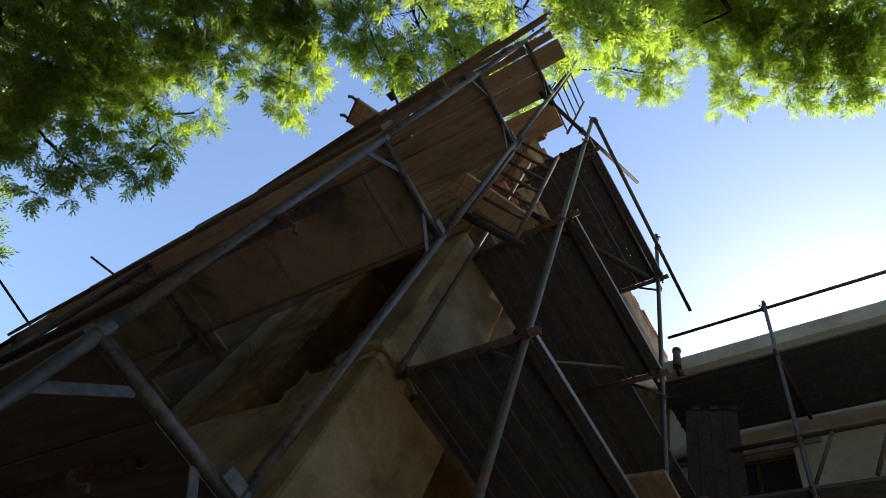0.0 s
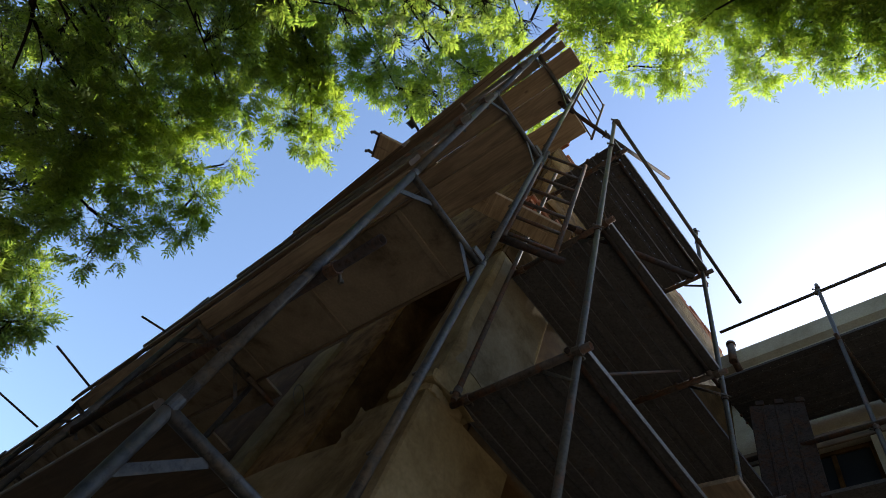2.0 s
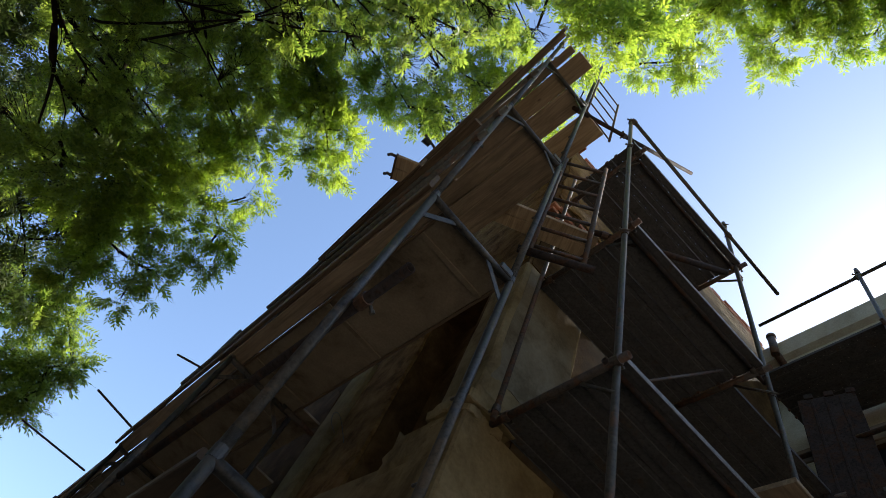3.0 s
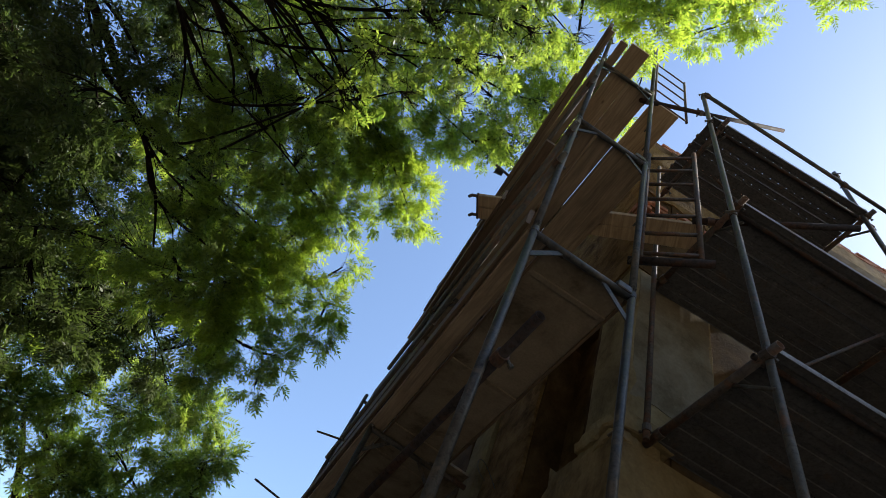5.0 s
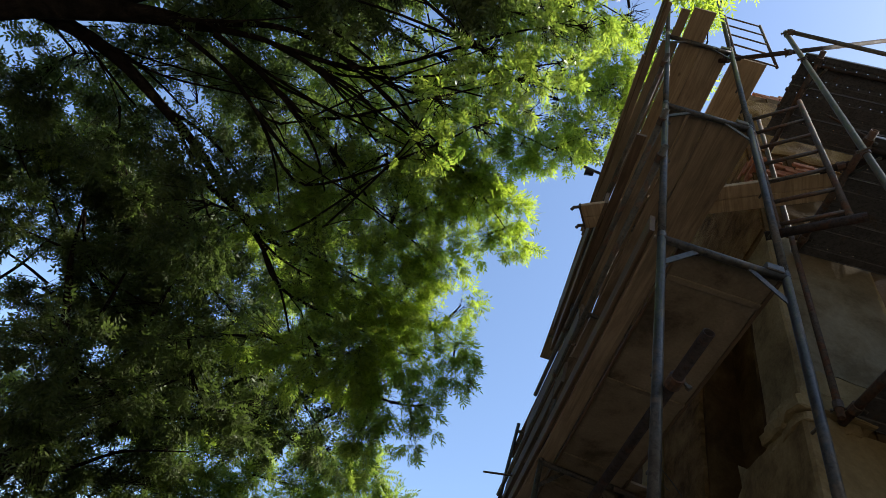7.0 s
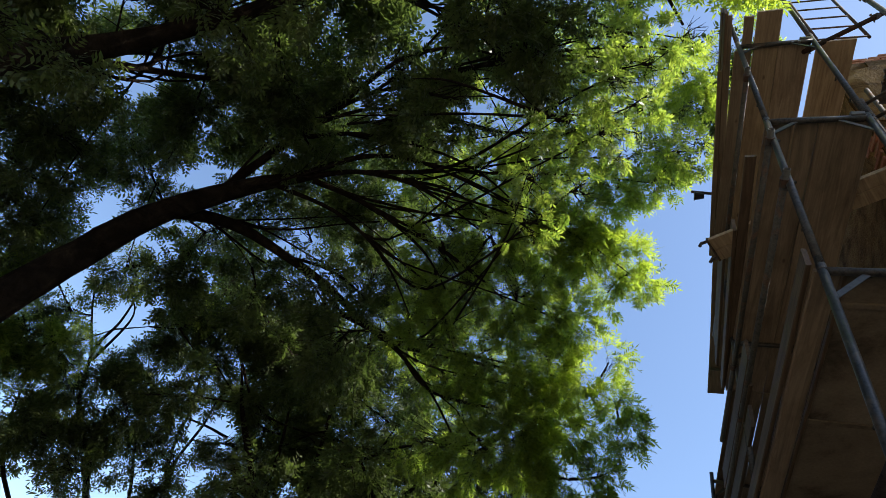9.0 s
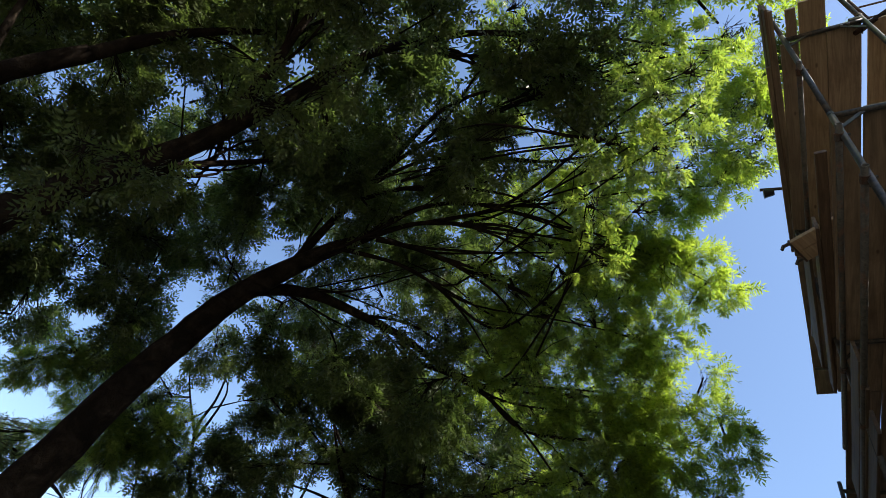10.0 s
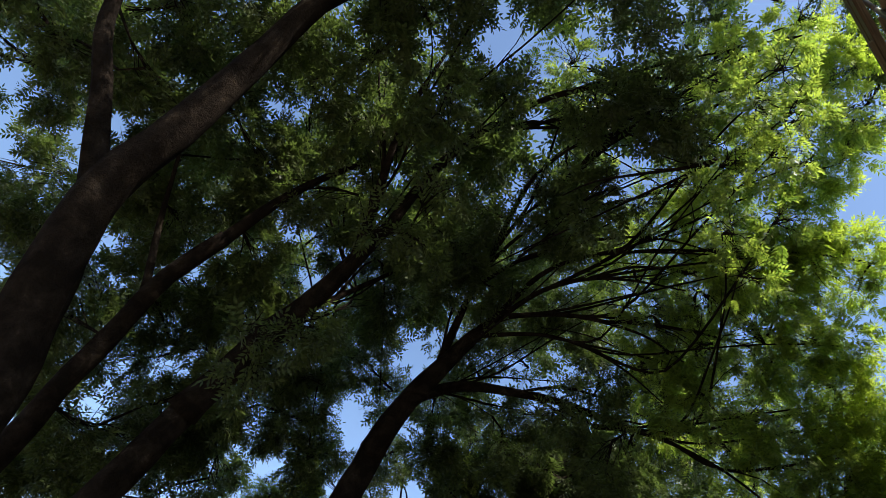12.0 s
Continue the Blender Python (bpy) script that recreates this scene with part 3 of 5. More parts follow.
pole("guard_rail", (0.045, -0.365, 3.44), (0.055, 4.8, 3.28), M_DARK, "old rail tube clamped across the posts", "rail", clamps=(0.30, 2.9))
for z, far in ((5.55, 5.0), (6.2, 3.7), (7.6, 3.4)):
    pole("guard_rail", M1 @ Vector((-0.03, -0.1, z)), M1 @ Vector((-0.03, far, z)), M_OLD, "weathered guard rail along the outer posts", "rail", clamps=(0.1, 2.6))
pole("guard_rail", M1 @ Vector((-0.12, -0.2, 9.13)), M1 @ Vector((0.01, 2.7, 9.13)), M_OLD, "weathered guard rail over the top lift", "rail", clamps=(0.2,))


def cross_plank():
    """A platform plank with hooked end fittings, laid slantwise on the boards of the middle lift."""
    e = empty("hooked_plank", (-0.27, 1.37, 6.625), -31.0)
    L = 2.15
    bm = bmesh.new()
    for y0, y1 in ((-0.135, -0.003), (0.003, 0.135)):
        add_box(bm, (0.02, y0, 0.0), (L, y1, 0.045), 0.004)
    part("board", bm, M_PALE, e, "pale brown plank boards")
    part("end_cap", box((0.0, -0.14, -0.004), (0.02, 0.14, 0.05), 0.004), M_RUST, e, "rusty steel end cap")
    for y in (-0.11, 0.11):
        bm = bmesh.new()
        add_tube(bm, (0.0, y, 0.03), (-0.05, y, 0.035), 0.016, 8)
        add_tube(bm, (-0.05, y, 0.045), (-0.075, y, 0.0), 0.016, 8)
        part("hook", bm, M_RUST, e, "rusty claw hook")
    tagged(e, "pale wooden platform plank with rusty end hooks", "plank")


cross_plank()


def ladder(at, width, height, rungs, rz, lean, material, label, first=0.12, r=0.017):
    e = empty("ladder", at)
    e.matrix_world = pose(*at, lean, 0, rz)
    for x in (0.0, width):
        smooth_tube(part("stile", tube((x, 0, 0), (x, 0, height), r + 0.004, 12), material, e))
    for i in range(rungs):
        z = first + (height - 2 * first) * i / (rungs - 1)
        smooth_tube(part("rung", tube((0, 0, z), (width, 0, z), r - 0.002, 10), material, e))
    return tagged(e, label, "ladder")


ladder((0.79, 0.07, 5.17), 0.39, 1.92, 7, -38, 0, M_RUST, "short grey steel ladder fixed beside the corner post", 0.10)
ladder((0.76, 0.02, 8.62), 0.46, 1.66, 5, 0, 0, M_RUST, "dark steel ladder piece over the top lift", 0.04, 0.012)
pole("cross_bar", (0.72, 0.11, 5.15), (1.15, -0.23, 5.15), M_DARK, "dark steel bar under the ladder", "bar", 0.03)
pole("tie_tube", (1.38, 0.17, 6.60), (2.50, -0.55, 6.79), M_DARK, "dark slanting tie tube between the two scaffolds", "tube", 0.03, clamps=(0.15,))
pole("tie_tube", (0.60, 0.06, 8.42), (2.63, -0.25, 10.10), M_DARK, "dark slanting tube from the post to the corner pole", "tube", 0.026, clamps=(0.1, 1.0))


def work_lamp():
    """A small clamp with a lamp head on a short tube end that sticks out from the rail."""
    e = empty("clamp_lamp", (-0.29, 2.1, 9.05))
    smooth_tube(part("tube", tube((0, 0, 0), (0.42, 0.06, 0.02), 0.02, 10), M_RUST, e))
    bm = bmesh.new()
    add_tube(bm, (0.04, 0, -0.11), (0.15, 0.0, -0.11), 0.062, 12, r2=0.04)
    add_tube(bm, (0.03, 0, -0.11), (0.042, 0.0, -0.11), 0.066, 12)
    add_tube(bm, (0.09, 0, -0.07), (0.09, 0, -0.015), 0.012, 8)
    part("head", bm, M_PLASTIC, e, "small dark lamp head")
    tagged(e, "small dark lamp clamped to a tube end", "lamp")


work_lamp()
pole("rail_stub", (0.43, 0.19, 2.51), (0.45, 2.3, 2.49), M_DARK, "short old tube under the lowest boards", "tube", clamps=(0.4,))
for a, b in (((0.04, 4.12, 5.33), (-0.27, 4.37, 5.39)), ((0.06, 4.87, 4.72), (-0.55, 5.01, 4.84)), ((0.05, 6.4, 4.7), (-0.9, 6.5, 4.7))):
    pole("tube_end", a, b, M_RUST, "thin dark rod sticking out from the outer rail", "rod", 0.012, hollow=False)


# ---- scaffold along the second front ----
M2 = pose(1.55, -0.17, 0, 0, 0, F2_AZ)
LEV2 = (2.65, 4.65, 6.6, 8.6)
DEPTH2 = 1.12


def front_tube(p, q, material, name, label, category, r=0.0242, clamps=()):
    return pole(name, M2 @ Vector(p), M2 @ Vector(q), material, label, category, r, clamps)


for k, x in enumerate((0.0, 1.95)):
    top = (9.62, 9.75)[k]
    foot, head = ((0.217, -0.18), (2.6, 1.84))[k]
    r = 0.026
    front_tube((head, 0.03, top), (foot, 0, 0.0), M_OLD, "corner_pole" if k == 0 else "standard_pole", "weathered steel scaffold pole standing on the yard", "pole", r, clamps=(0.1, 1.05, top - 6.4))
    if k == 0:
        front_tube((-0.08, DEPTH2 - 0.10, LEV2[1] - 0.08), (-0.08, DEPTH2 - 0.10, 9.3), M_RUST, "inner_pole", "rusty inner scaffold pole close to the wall", "pole", clamps=(0.1,))
    else:
        front_tube((x, DEPTH2 - 0.04, 0.0), (x, DEPTH2 - 0.04, 9.3), M_RUST, "inner_pole", "rusty inner scaffold pole close to the wall", "pole")
    for z in LEV2:
        front_tube((x, -0.10, z), (x, DEPTH2 + 0.02, z), M_RUST, "cross_tube", "rusty cross tube that carries the metal decks", "tube", 0.03, clamps=(0.1, DEPTH2 - 0.04))
        if x < 3:
            front_tube((x + 0.02, 0.0, z - 0.28), (x + 0.02, 0.30, z - 0.02), M_OLD, "knee_brace", "short grey brace below the cross tube", "brace", 0.014)


def deck_plank(x0, x1, y0, y1, z, holes, label, ribs=2, m=None):
    """A pressed steel deck: a sheet with long shallow ribs and rows of small punched holes, two edge flanges and end hooks."""
    e = empty("steel_deck")
    e.matrix_world = m if m is not None else M2
    bm = bmesh.new()
    hx, pitch = 0.009, 0.11
    xs = [x0]
    x = x0 + pitch
    while x < x1 - pitch:
        xs += [x - hx / 2, x + hx / 2]
        x += pitch
    xs.append(x1)
    w = y1 - y0
    ys, zs = [y0], [z]
    for r in range(ribs):
        c = y0 + w * (r + 0.5) / ribs
        for dy, dz in ((-0.026, 0.0), (-0.02, 0.007), (-0.0045, 0.007), (0.0045, 0.007), (0.02, 0.007), (0.026, 0.0)):
            ys.append(c + dy)
            zs.append(z + dz)
    ys.append(y1)
    zs.append(z)
    grid = [[bm.verts.new((xx, yy, zz)) for xx in xs] for yy, zz in zip(ys, zs)]
    for j in range(len(ys) - 1):
        punched = holes and j % 6 == 3
        for i in range(len(xs) - 1):
            if punched and i % 2 == 1:
                continue
            bm.faces.new((grid[j][i], grid[j][i + 1], grid[j + 1][i + 1], grid[j + 1][i]))
    upper = [bm.verts.new(v.co + Vector((0, 0, 0.004))) for v in list(bm.verts)]
    low = [v for row in grid for v in row]
    index = {v: k for k, v in enumerate(low)}
    for f in list(bm.faces):
        bm.faces.new([upper[index[v]] for v in reversed(f.verts)])
    for ed in list(bm.edges):
        if len(ed.link_faces) == 1 and ed.verts[0] in index and ed.verts[1] in index:
            a, b = ed.verts
            bm.faces.new((a, b, upper[index[b]], upper[index[a]]))
    bmesh.ops.recalc_face_normals(bm, faces=bm.faces)
    part("deck_sheet", bm, M_DECK, e)
    for y in (y0, y1 - 0.005):
        part("flange", box((x0, y, z - 0.008), (x1, y + 0.005, z + 0.034)), M_FLANGE if y < 0 and m is None else M_DECK, e)
    for x in (x0 - 0.012, x1 - 0.018):
        for f in (0.2, 0.8):
            y = y0 + w * f
            part("hook", box((x, y - 0.02, z - 0.02), (x + 0.03, y + 0.02, z + 0.03), 0.006), M_RUST, e)
    return tagged(e, label, "deck", "steel decks")


for z in LEV2:
    for xa, xb in (((-0.14 if z > 8 else 0.03), 1.93),):
        widths = ((-0.04, 0.30), (0.31, 0.62), (0.63, 0.92)) if z == LEV2[3] else ((-0.04, 0.33), (0.34, 0.74), (0.75, 1.15))
        for ya, yb in widths:
            deck_plank(xa, xb, ya, yb, z + 0.035, z > 6, "dark perforated steel deck plank")

for ya, yb in ((0.33, 0.74), (0.75, 1.13)):
    deck_plank(1.97, 3.72, ya, yb, 6.635, False, "dark steel deck plank towards the wing")
front_tube((3.70, 0.2, 6.6), (3.70, DEPTH2 + 0.2, 6.6), M_RUST, "cross_tube", "rusty cross tube near the wing", "tube", 0.03)
front_tube((-0.22, -0.03, 9.42), (2.85, -0.03, 9.12), M_OLD, "guard_rail", "weathered guard rail over the top deck", "rail", clamps=(0.05, 2.02))
for (xa, za, xb, zb, yy) in ((0.2, 4.75, 1.7, 6.5, 0.25), (0.3, 8.5, 1.9, 6.75, 0.5), (0.1, 6.7, 1.8, 8.4, 0.62)):
    front_tube((xa, yy, za), (xb, yy, zb), M_RUST, "diagonal_brace", "thin rusty diagonal brace between the decks", "brace", 0.013)
for z in LEV2[1:]:
    front_tube((-0.05, 0.06, z + 0.0), (2.1, 0.06, z - 0.0), M_DARK, "ledger_tube", "dark ledger along the outer edge of the decks", "tube", 0.02, clamps=(0.06, 1.95))


# ---- wing scaffold ----
MW = pose(JX, JY, 0, 0, 0, WING_AZ - 180.0)        # x along the wing towards the yard, y into the wall


def wing_tube(p, q, material, name, label, category, r=0.0242, clamps=()):
    return pole(name, MW @ Vector(p), MW @ Vector(q), material, label, category, r, clamps)


WD = -1.2
for k, x in enumerate((2.06, 4.5)):
    wing_tube((x, WD, 0.0), (x, WD, 10.3), M_OLD, "standard_pole", "weathered scaffold pole in front of the wing", "pole", 0.026, clamps=(7.3, 10.2))
    for z in (6.6, 8.95):
        wing_tube((x, WD - 0.1, z - 0.05), (x, -0.05, z - 0.05), M_RUST, "cross_tube", "rusty cross tube under the wing decks", "tube", 0.026)
wing_tube((0.53, WD, 10.1), (5.6, WD, 10.1), M_OLD, "guard_rail", "long guard rail tube before the cream parapet", "rail", clamps=(1.5,))
wing_tube((0.5, WD, 7.35), (5.6, WD, 7.38), M_RUST, "ledger_tube", "dark ledger tube along the wing", "tube", 0.03)
for k in range(5):
    x = 2.1 + k * 0.55
    wing_tube((x, WD, 6.68), (x + 0.3, WD, 7.36), M_RUST, "lattice_brace", "dark lattice brace before the wing", "brace", 0.02)


def wing_deck(x0, x1, z):
    for k, (ya, yb) in enumerate(((WD, WD + 0.38), (WD + 0.39, WD + 0.78), (WD + 0.79, WD + 1.15))):
        deck_plank(x0, x1, ya, yb, z, z > 8, "dark perforated steel deck before the wing", 2, MW)


for xa, xb in ((0.35, 2.04), (2.08, 4.48), (4.52, 5.5)):
    wing_deck(xa, xb, 8.96)
    wing_deck(xa, xb, 6.62)


def cornice():
    prof = [(-0.004, 9.75), (-0.10, 9.80), (-0.12, 10.05), (-0.20, 10.12), (-0.22, 10.34), (-0.30, 10.42), (-0.33, 10.72), (-0.28, 10.80), (0.40, 10.84), (0.40, 10.31), (-0.004, 10.31)]
    bm = bmesh.new()
    ends = []
    for x in (0.05, 5.4):
        ends.append([bm.verts.new((x, y, z)) for y, z in prof])
    n = len(prof)
    for i in range(n):
        bm.faces.new((ends[0][i], ends[0][(i + 1) % n], ends[1][(i + 1) % n], ends[1][i]))
    bm.faces.new(ends[0])
    bm.faces.new(ends[1][::-1])
    bmesh.ops.recalc_face_normals(bm, faces=bm.faces)
    ob = tagged(link_mesh("cornice_trim", bm, M_CREAM), "cream moulded cornice along the wing roof", "cornice", kind="structure")
    ob.matrix_world = MW
    bm = tube((0.33, -0.42, 10.35), (0.33, -0.42, 10.82), 0.065, 14)
    add_tube(bm, (0.33, -0.42, 10.80), (0.33, -0.42, 10.86), 0.078, 14)
    add_tube(bm, (0.33, -0.42, 10.45), (0.33, -0.20, 10.30), 0.06, 10)
    ob = tagged(link_mesh("vent_pipe", bm, M_RUST, None, True), "short grey round vent pipe on the cornice end", "pipe")
    ob.matrix_world = MW


cornice()


def wing_window(name, x0, x1, z0, z1):
    e = empty(name)
    e.matrix_world = MW
    for lo, hi in (((x0, 0.1, z0), (x0 + 0.07, 0.18, z1)), ((x1 - 0.07, 0.1, z0), (x1, 0.18, z1)), ((x0 + 0.07, 0.1, z1 - 0.07), (x1 - 0.07, 0.18, z1)), ((x0 + 0.07, 0.1, z0), (x1 - 0.07, 0.18, z0 + 0.07)), (((x0 + x1) / 2 - 0.03, 0.105, z0 + 0.07), ((x0 + x1) / 2 + 0.03, 0.175, z1 - 0.07))):
        part("window_frame", box(lo, hi, 0.006), M_BROWN, e)
    part("pane", box((x0 + 0.06, 0.13, z0 + 0.06), (x1 - 0.06, 0.138, z1 - 0.06)), M_GLASS, e, "dark window pane")
    part("window_surround", box((x0 - 0.12, -0.05, z1 + 0.002), (x1 + 0.12, 0.02, z1 + 0.16), 0.01), M_CREAM, e, "cream moulded lintel")
    tagged(e, "dark window in the cream wing wall", "window", kind="structure")


wing_window("window_1", 0.7, 1.74, 6.72, 8.47)


def hung_panel():
    e = empty("hung_panel")
    e.matrix_world = MW @ pose(0.84, -1.36, 0, 0, 0, 17.5)
    part("sheet", box((0.0, 0.0, 6.3), (0.62, 0.03, 8.05), 0.006), M_DARK, e)
    for x in (0.14, 0.29, 0.44):
        part("rib", box((x, -0.008, 6.32), (x + 0.03, 0.002, 8.03), 0.003), M_DARK, e)
    for x in (0.08, 0.30, 0.53):
        part("hook", box((x, -0.02, 8.04), (x + 0.10, 0.05, 8.12), 0.006), M_DARK, e, "rusty hook")
    tagged(e, "dark steel deck hung upright on the wing scaffold", "panel")


hung_panel()
ob = board(-0.1, 0.1, -0.9, 0.9, 0, M_BOARD, 0.03, "brown guard plank across the wing scaffold", "guard_plank")
ob.matrix_world = MW @ pose(1.35, WD + 0.07, 7.42, 0, 0, 90) @ pose(0, 0, 0, 0, 90, 0)
brick_edge("bricks", wall_south, [(0.3, 1.9, 0.02, TOP + 0.0, 4), (1.95, F2_LEN, 0.02, TOP + 0.38, 4)], (CX, CY, 0), F2_AZ, 3)
brick_edge("bricks", wall_west, [(-2.6, 0.0, 0.02, TOP + 0.0, 3)], (CX, CY, 0), -91.5, 5)
brick_edge("bricks", wall_west, [(-0.26, -0.1, -0.028, 7.95, 7)], (CX, CY, 0), -91.5, 8)
brick_edge("bricks", wall_south, [(0.12, 0.9, -0.028, 8.22, 6)], (CX, CY, 0), F2_AZ, 9)
ob = board(-0.16, 0.16, -1.1, 1.1, 0, M_BOARD, 0.04, "brown plank laid across the metal scaffold", "loose_plank")
ob.matrix_world = pose(4.12, -0.42, 4.80, 0, 0, 90 - 2)


def wire_loop():
    """A thin bent wire that sticks out of the old plaster."""
    cu = bpy.data.curves.new("wire_loop", "CURVE")
    cu.dimensions, cu.bevel_depth, cu.bevel_resolution = "3D", 0.004, 1
    sp = cu.splines.new("NURBS")
    pts = [(1.38, 2.78, 4.95), (1.22, 2.76, 5.12), (1.12, 2.70, 5.10), (1.06, 2.60, 4.95), (1.08, 2.52, 4.80), (1.14, 2.48, 4.74)]
    sp.points.add(len(pts) - 1)
    for p, c in zip(sp.points, pts):
        p.co = (*c, 1)
    sp.use_endpoint_u = True
    cu.materials.append(M_OLD)
    tagged(new("wire_loop", cu), "thin bent wire sticking out of the wall", "wire")


wire_loop()

# ---- trees ----
def limb_mesh(bm, pts, r0, r1, seg=9, wob=0.05, steps=5):
    """A tapered, slightly crooked limb through the given points."""
    pts = [Vector(p) for p in pts]
    fine = []
    for i in range(len(pts) - 1):
        p0, p1 = pts[max(i - 1, 0)], pts[i]
        p2, p3 = pts[i + 1], pts[min(i + 2, len(pts) - 1)]
        for k in range(steps):
            t = k / steps
            fine.append(0.5 * (2 * p1 + (p2 - p0) * t + (2 * p0 - 5 * p1 + 4 * p2 - p3) * t * t + (3 * p1 - p0 - 3 * p2 + p3) * t ** 3))
    fine.append(pts[-1])
    n = len(fine)
    rings = []
    side = None
    for i, c in enumerate(fine):
        d = (fine[min(i + 1, n - 1)] - fine[max(i - 1, 0)]).normalized()
        side = d.orthogonal().normalized() if side is None else (side - d * side.dot(d)).normalized()
        up = d.cross(side)
        r = r0 + (r1 - r0) * (i / (n - 1)) ** 0.8
        c = c + noise.noise_vector(c * 0.9) * wob * min(1.0, r * 8)
        ring = []
        for k in range(seg):
            a = 2 * math.pi * k / seg
            rr = r * (1 + 0.16 * noise.noise(c * 2.0 + Vector((math.cos(a), math.sin(a), 0)) * 1.4))
            ring.append(bm.verts.new(c + (side * math.cos(a) + up * math.sin(a)) * rr))
        rings.append(ring)
    for a, b in zip(rings, rings[1:]):
        for k in range(seg):
            bm.faces.new((a[k], a[(k + 1) % seg], b[(k + 1) % seg], b[k]))
    bm.faces.new(rings[0][::-1])
    bm.faces.new(rings[-1])
    return fine


def leaves_mesh(name, lobes, per_m2, rng, size=1.0, loose=0.75, tight=1.0, pairs=4):
    """Pinnate leaves in sprays: each lobe is a cluster of smaller clumps, each clump a bunch of twig tips, each tip a few compound leaves."""
    tips, outs = [], []
    for x, y, z, r in lobes:
        c = np.array((x, y, z))
        n_sub = int((9 + 10 * r) * tight)
        d = rng.normal(size=(n_sub, 3))
        d /= np.linalg.norm(d, axis=1)[:, None]
        sub = c + d * (r * rng.uniform(0.30, 0.86, (n_sub, 1)))
        sub[:, 2] -= 0.1 * r
        n_tip = int(per_m2 * r * r / 5.0)
        pick = rng.integers(0, n_sub, n_tip)
        g = rng.normal(size=(n_tip, 3))
        g /= np.linalg.norm(g, axis=1)[:, None]
        tip = sub[pick] + g * (rng.uniform(0.15, 1.0, (n_tip, 1)) ** 0.6) * (0.10 + 0.15 * r)
        tips.append(tip)
        o = (tip - c)
        o /= np.linalg.norm(o, axis=1)[:, None] + 1e-6
        outs.append(0.6 * o + 0.6 * g)
    tip = np.concatenate(tips)
    out = np.concatenate(outs)
    k = 5
    base = np.repeat(tip, k, axis=0)
    axis = np.repeat(out, k, axis=0) + rng.normal(size=(len(base), 3)) * loose
    axis[:, 2] -= 0.25
    axis /= np.linalg.norm(axis, axis=1)[:, None]
    n = len(base)
    length = rng.uniform(0.20, 0.36, (n, 1)) * size
    side = np.cross(axis, rng.normal(size=(n, 3)) * 0.6 + np.array((0, 0, 1.0)))
    side /= np.linalg.norm(side, axis=1)[:, None] + 1e-6
    norm = np.cross(side, axis)
    verts = []
    for j in range(pairs * 2 + 1):
        if j == pairs * 2:
            f, s = 1.0, 0.0
        else:
            f, s = 0.28 + 0.66 * (j // 2) / (pairs - 1) * 0.92, (1.0 if j % 2 else -1.0)
        p = base + axis * length * f - norm * (length * 0.25 * f * f)
        d = axis * (0.55 if s else 1.0) + side * s * 0.85 + norm * rng.normal(scale=0.22, size=(n, 1)) - np.array((0, 0, 0.15))
        d /= np.linalg.norm(d, axis=1)[:, None]
        ll = length * (0.37 - 0.06 * abs(f - 0.6)) * rng.uniform(0.85, 1.15, (n, 1))
        w = np.cross(d, norm)
        w /= np.linalg.norm(w, axis=1)[:, None] + 1e-6
        ww = ll * (0.19 if pairs == 4 else 0.145)
        mid = p + d * ll * 0.45
        verts.append(np.stack((p, mid + w * ww, p + d * ll, mid - w * ww), axis=1))
    v = np.stack(verts, axis=1).reshape(-1, 3).astype(np.float32)
    nq = len(v) // 4
    me = bpy.data.meshes.new(name)
    me.vertices.add(len(v))
    me.vertices.foreach_set("co", v.ravel())
    me.loops.add(nq * 4)
    me.loops.foreach_set("vertex_index", np.arange(nq * 4, dtype=np.int32))
    me.polygons.add(nq)
    me.polygons.foreach_set("loop_start", np.arange(0, nq * 4, 4, dtype=np.int32))
    me.polygons.foreach_set("loop_total", np.full(nq, 4, dtype=np.int32))
    me.update(calc_edges=True)
    me.validate()
    return me, tip, rng


def twigs_mesh(name, pieces):
    """Thin three-sided twigs from an array of (start, end, radius)."""
    p = np.array([a for a, b, r in pieces], dtype=np.float64)
    q = np.array([b for a, b, r in pieces], dtype=np.float64)
    r = np.array([r for a, b, r in pieces])[:, None]
    d = q - p
    d /= np.linalg.norm(d, axis=1)[:, None] + 1e-9
    s = np.cross(d, np.array((0.3, 0.5, 0.81)))
    s /= np.linalg.norm(s, axis=1)[:, None] + 1e-9
    u = np.cross(d, s)
    ring = []
    for c, rad in ((p, r), (q, r * 0.5)):
        for a in (0.0, 2.094, 4.189):
            ring.append(c + (s * math.cos(a) + u * math.sin(a)) * rad)
    v = np.stack(ring, axis=1).reshape(-1, 3)
    faces = []
    for i in range(len(pieces)):
        o = i * 6
        faces += [(o, o + 1, o + 4, o + 3), (o + 1, o + 2, o + 5, o + 4), (o + 2, o, o + 3, o + 5)]
    me = bpy.data.meshes.new(name)
    me.from_pydata(v.tolist(), [], faces)
    return me


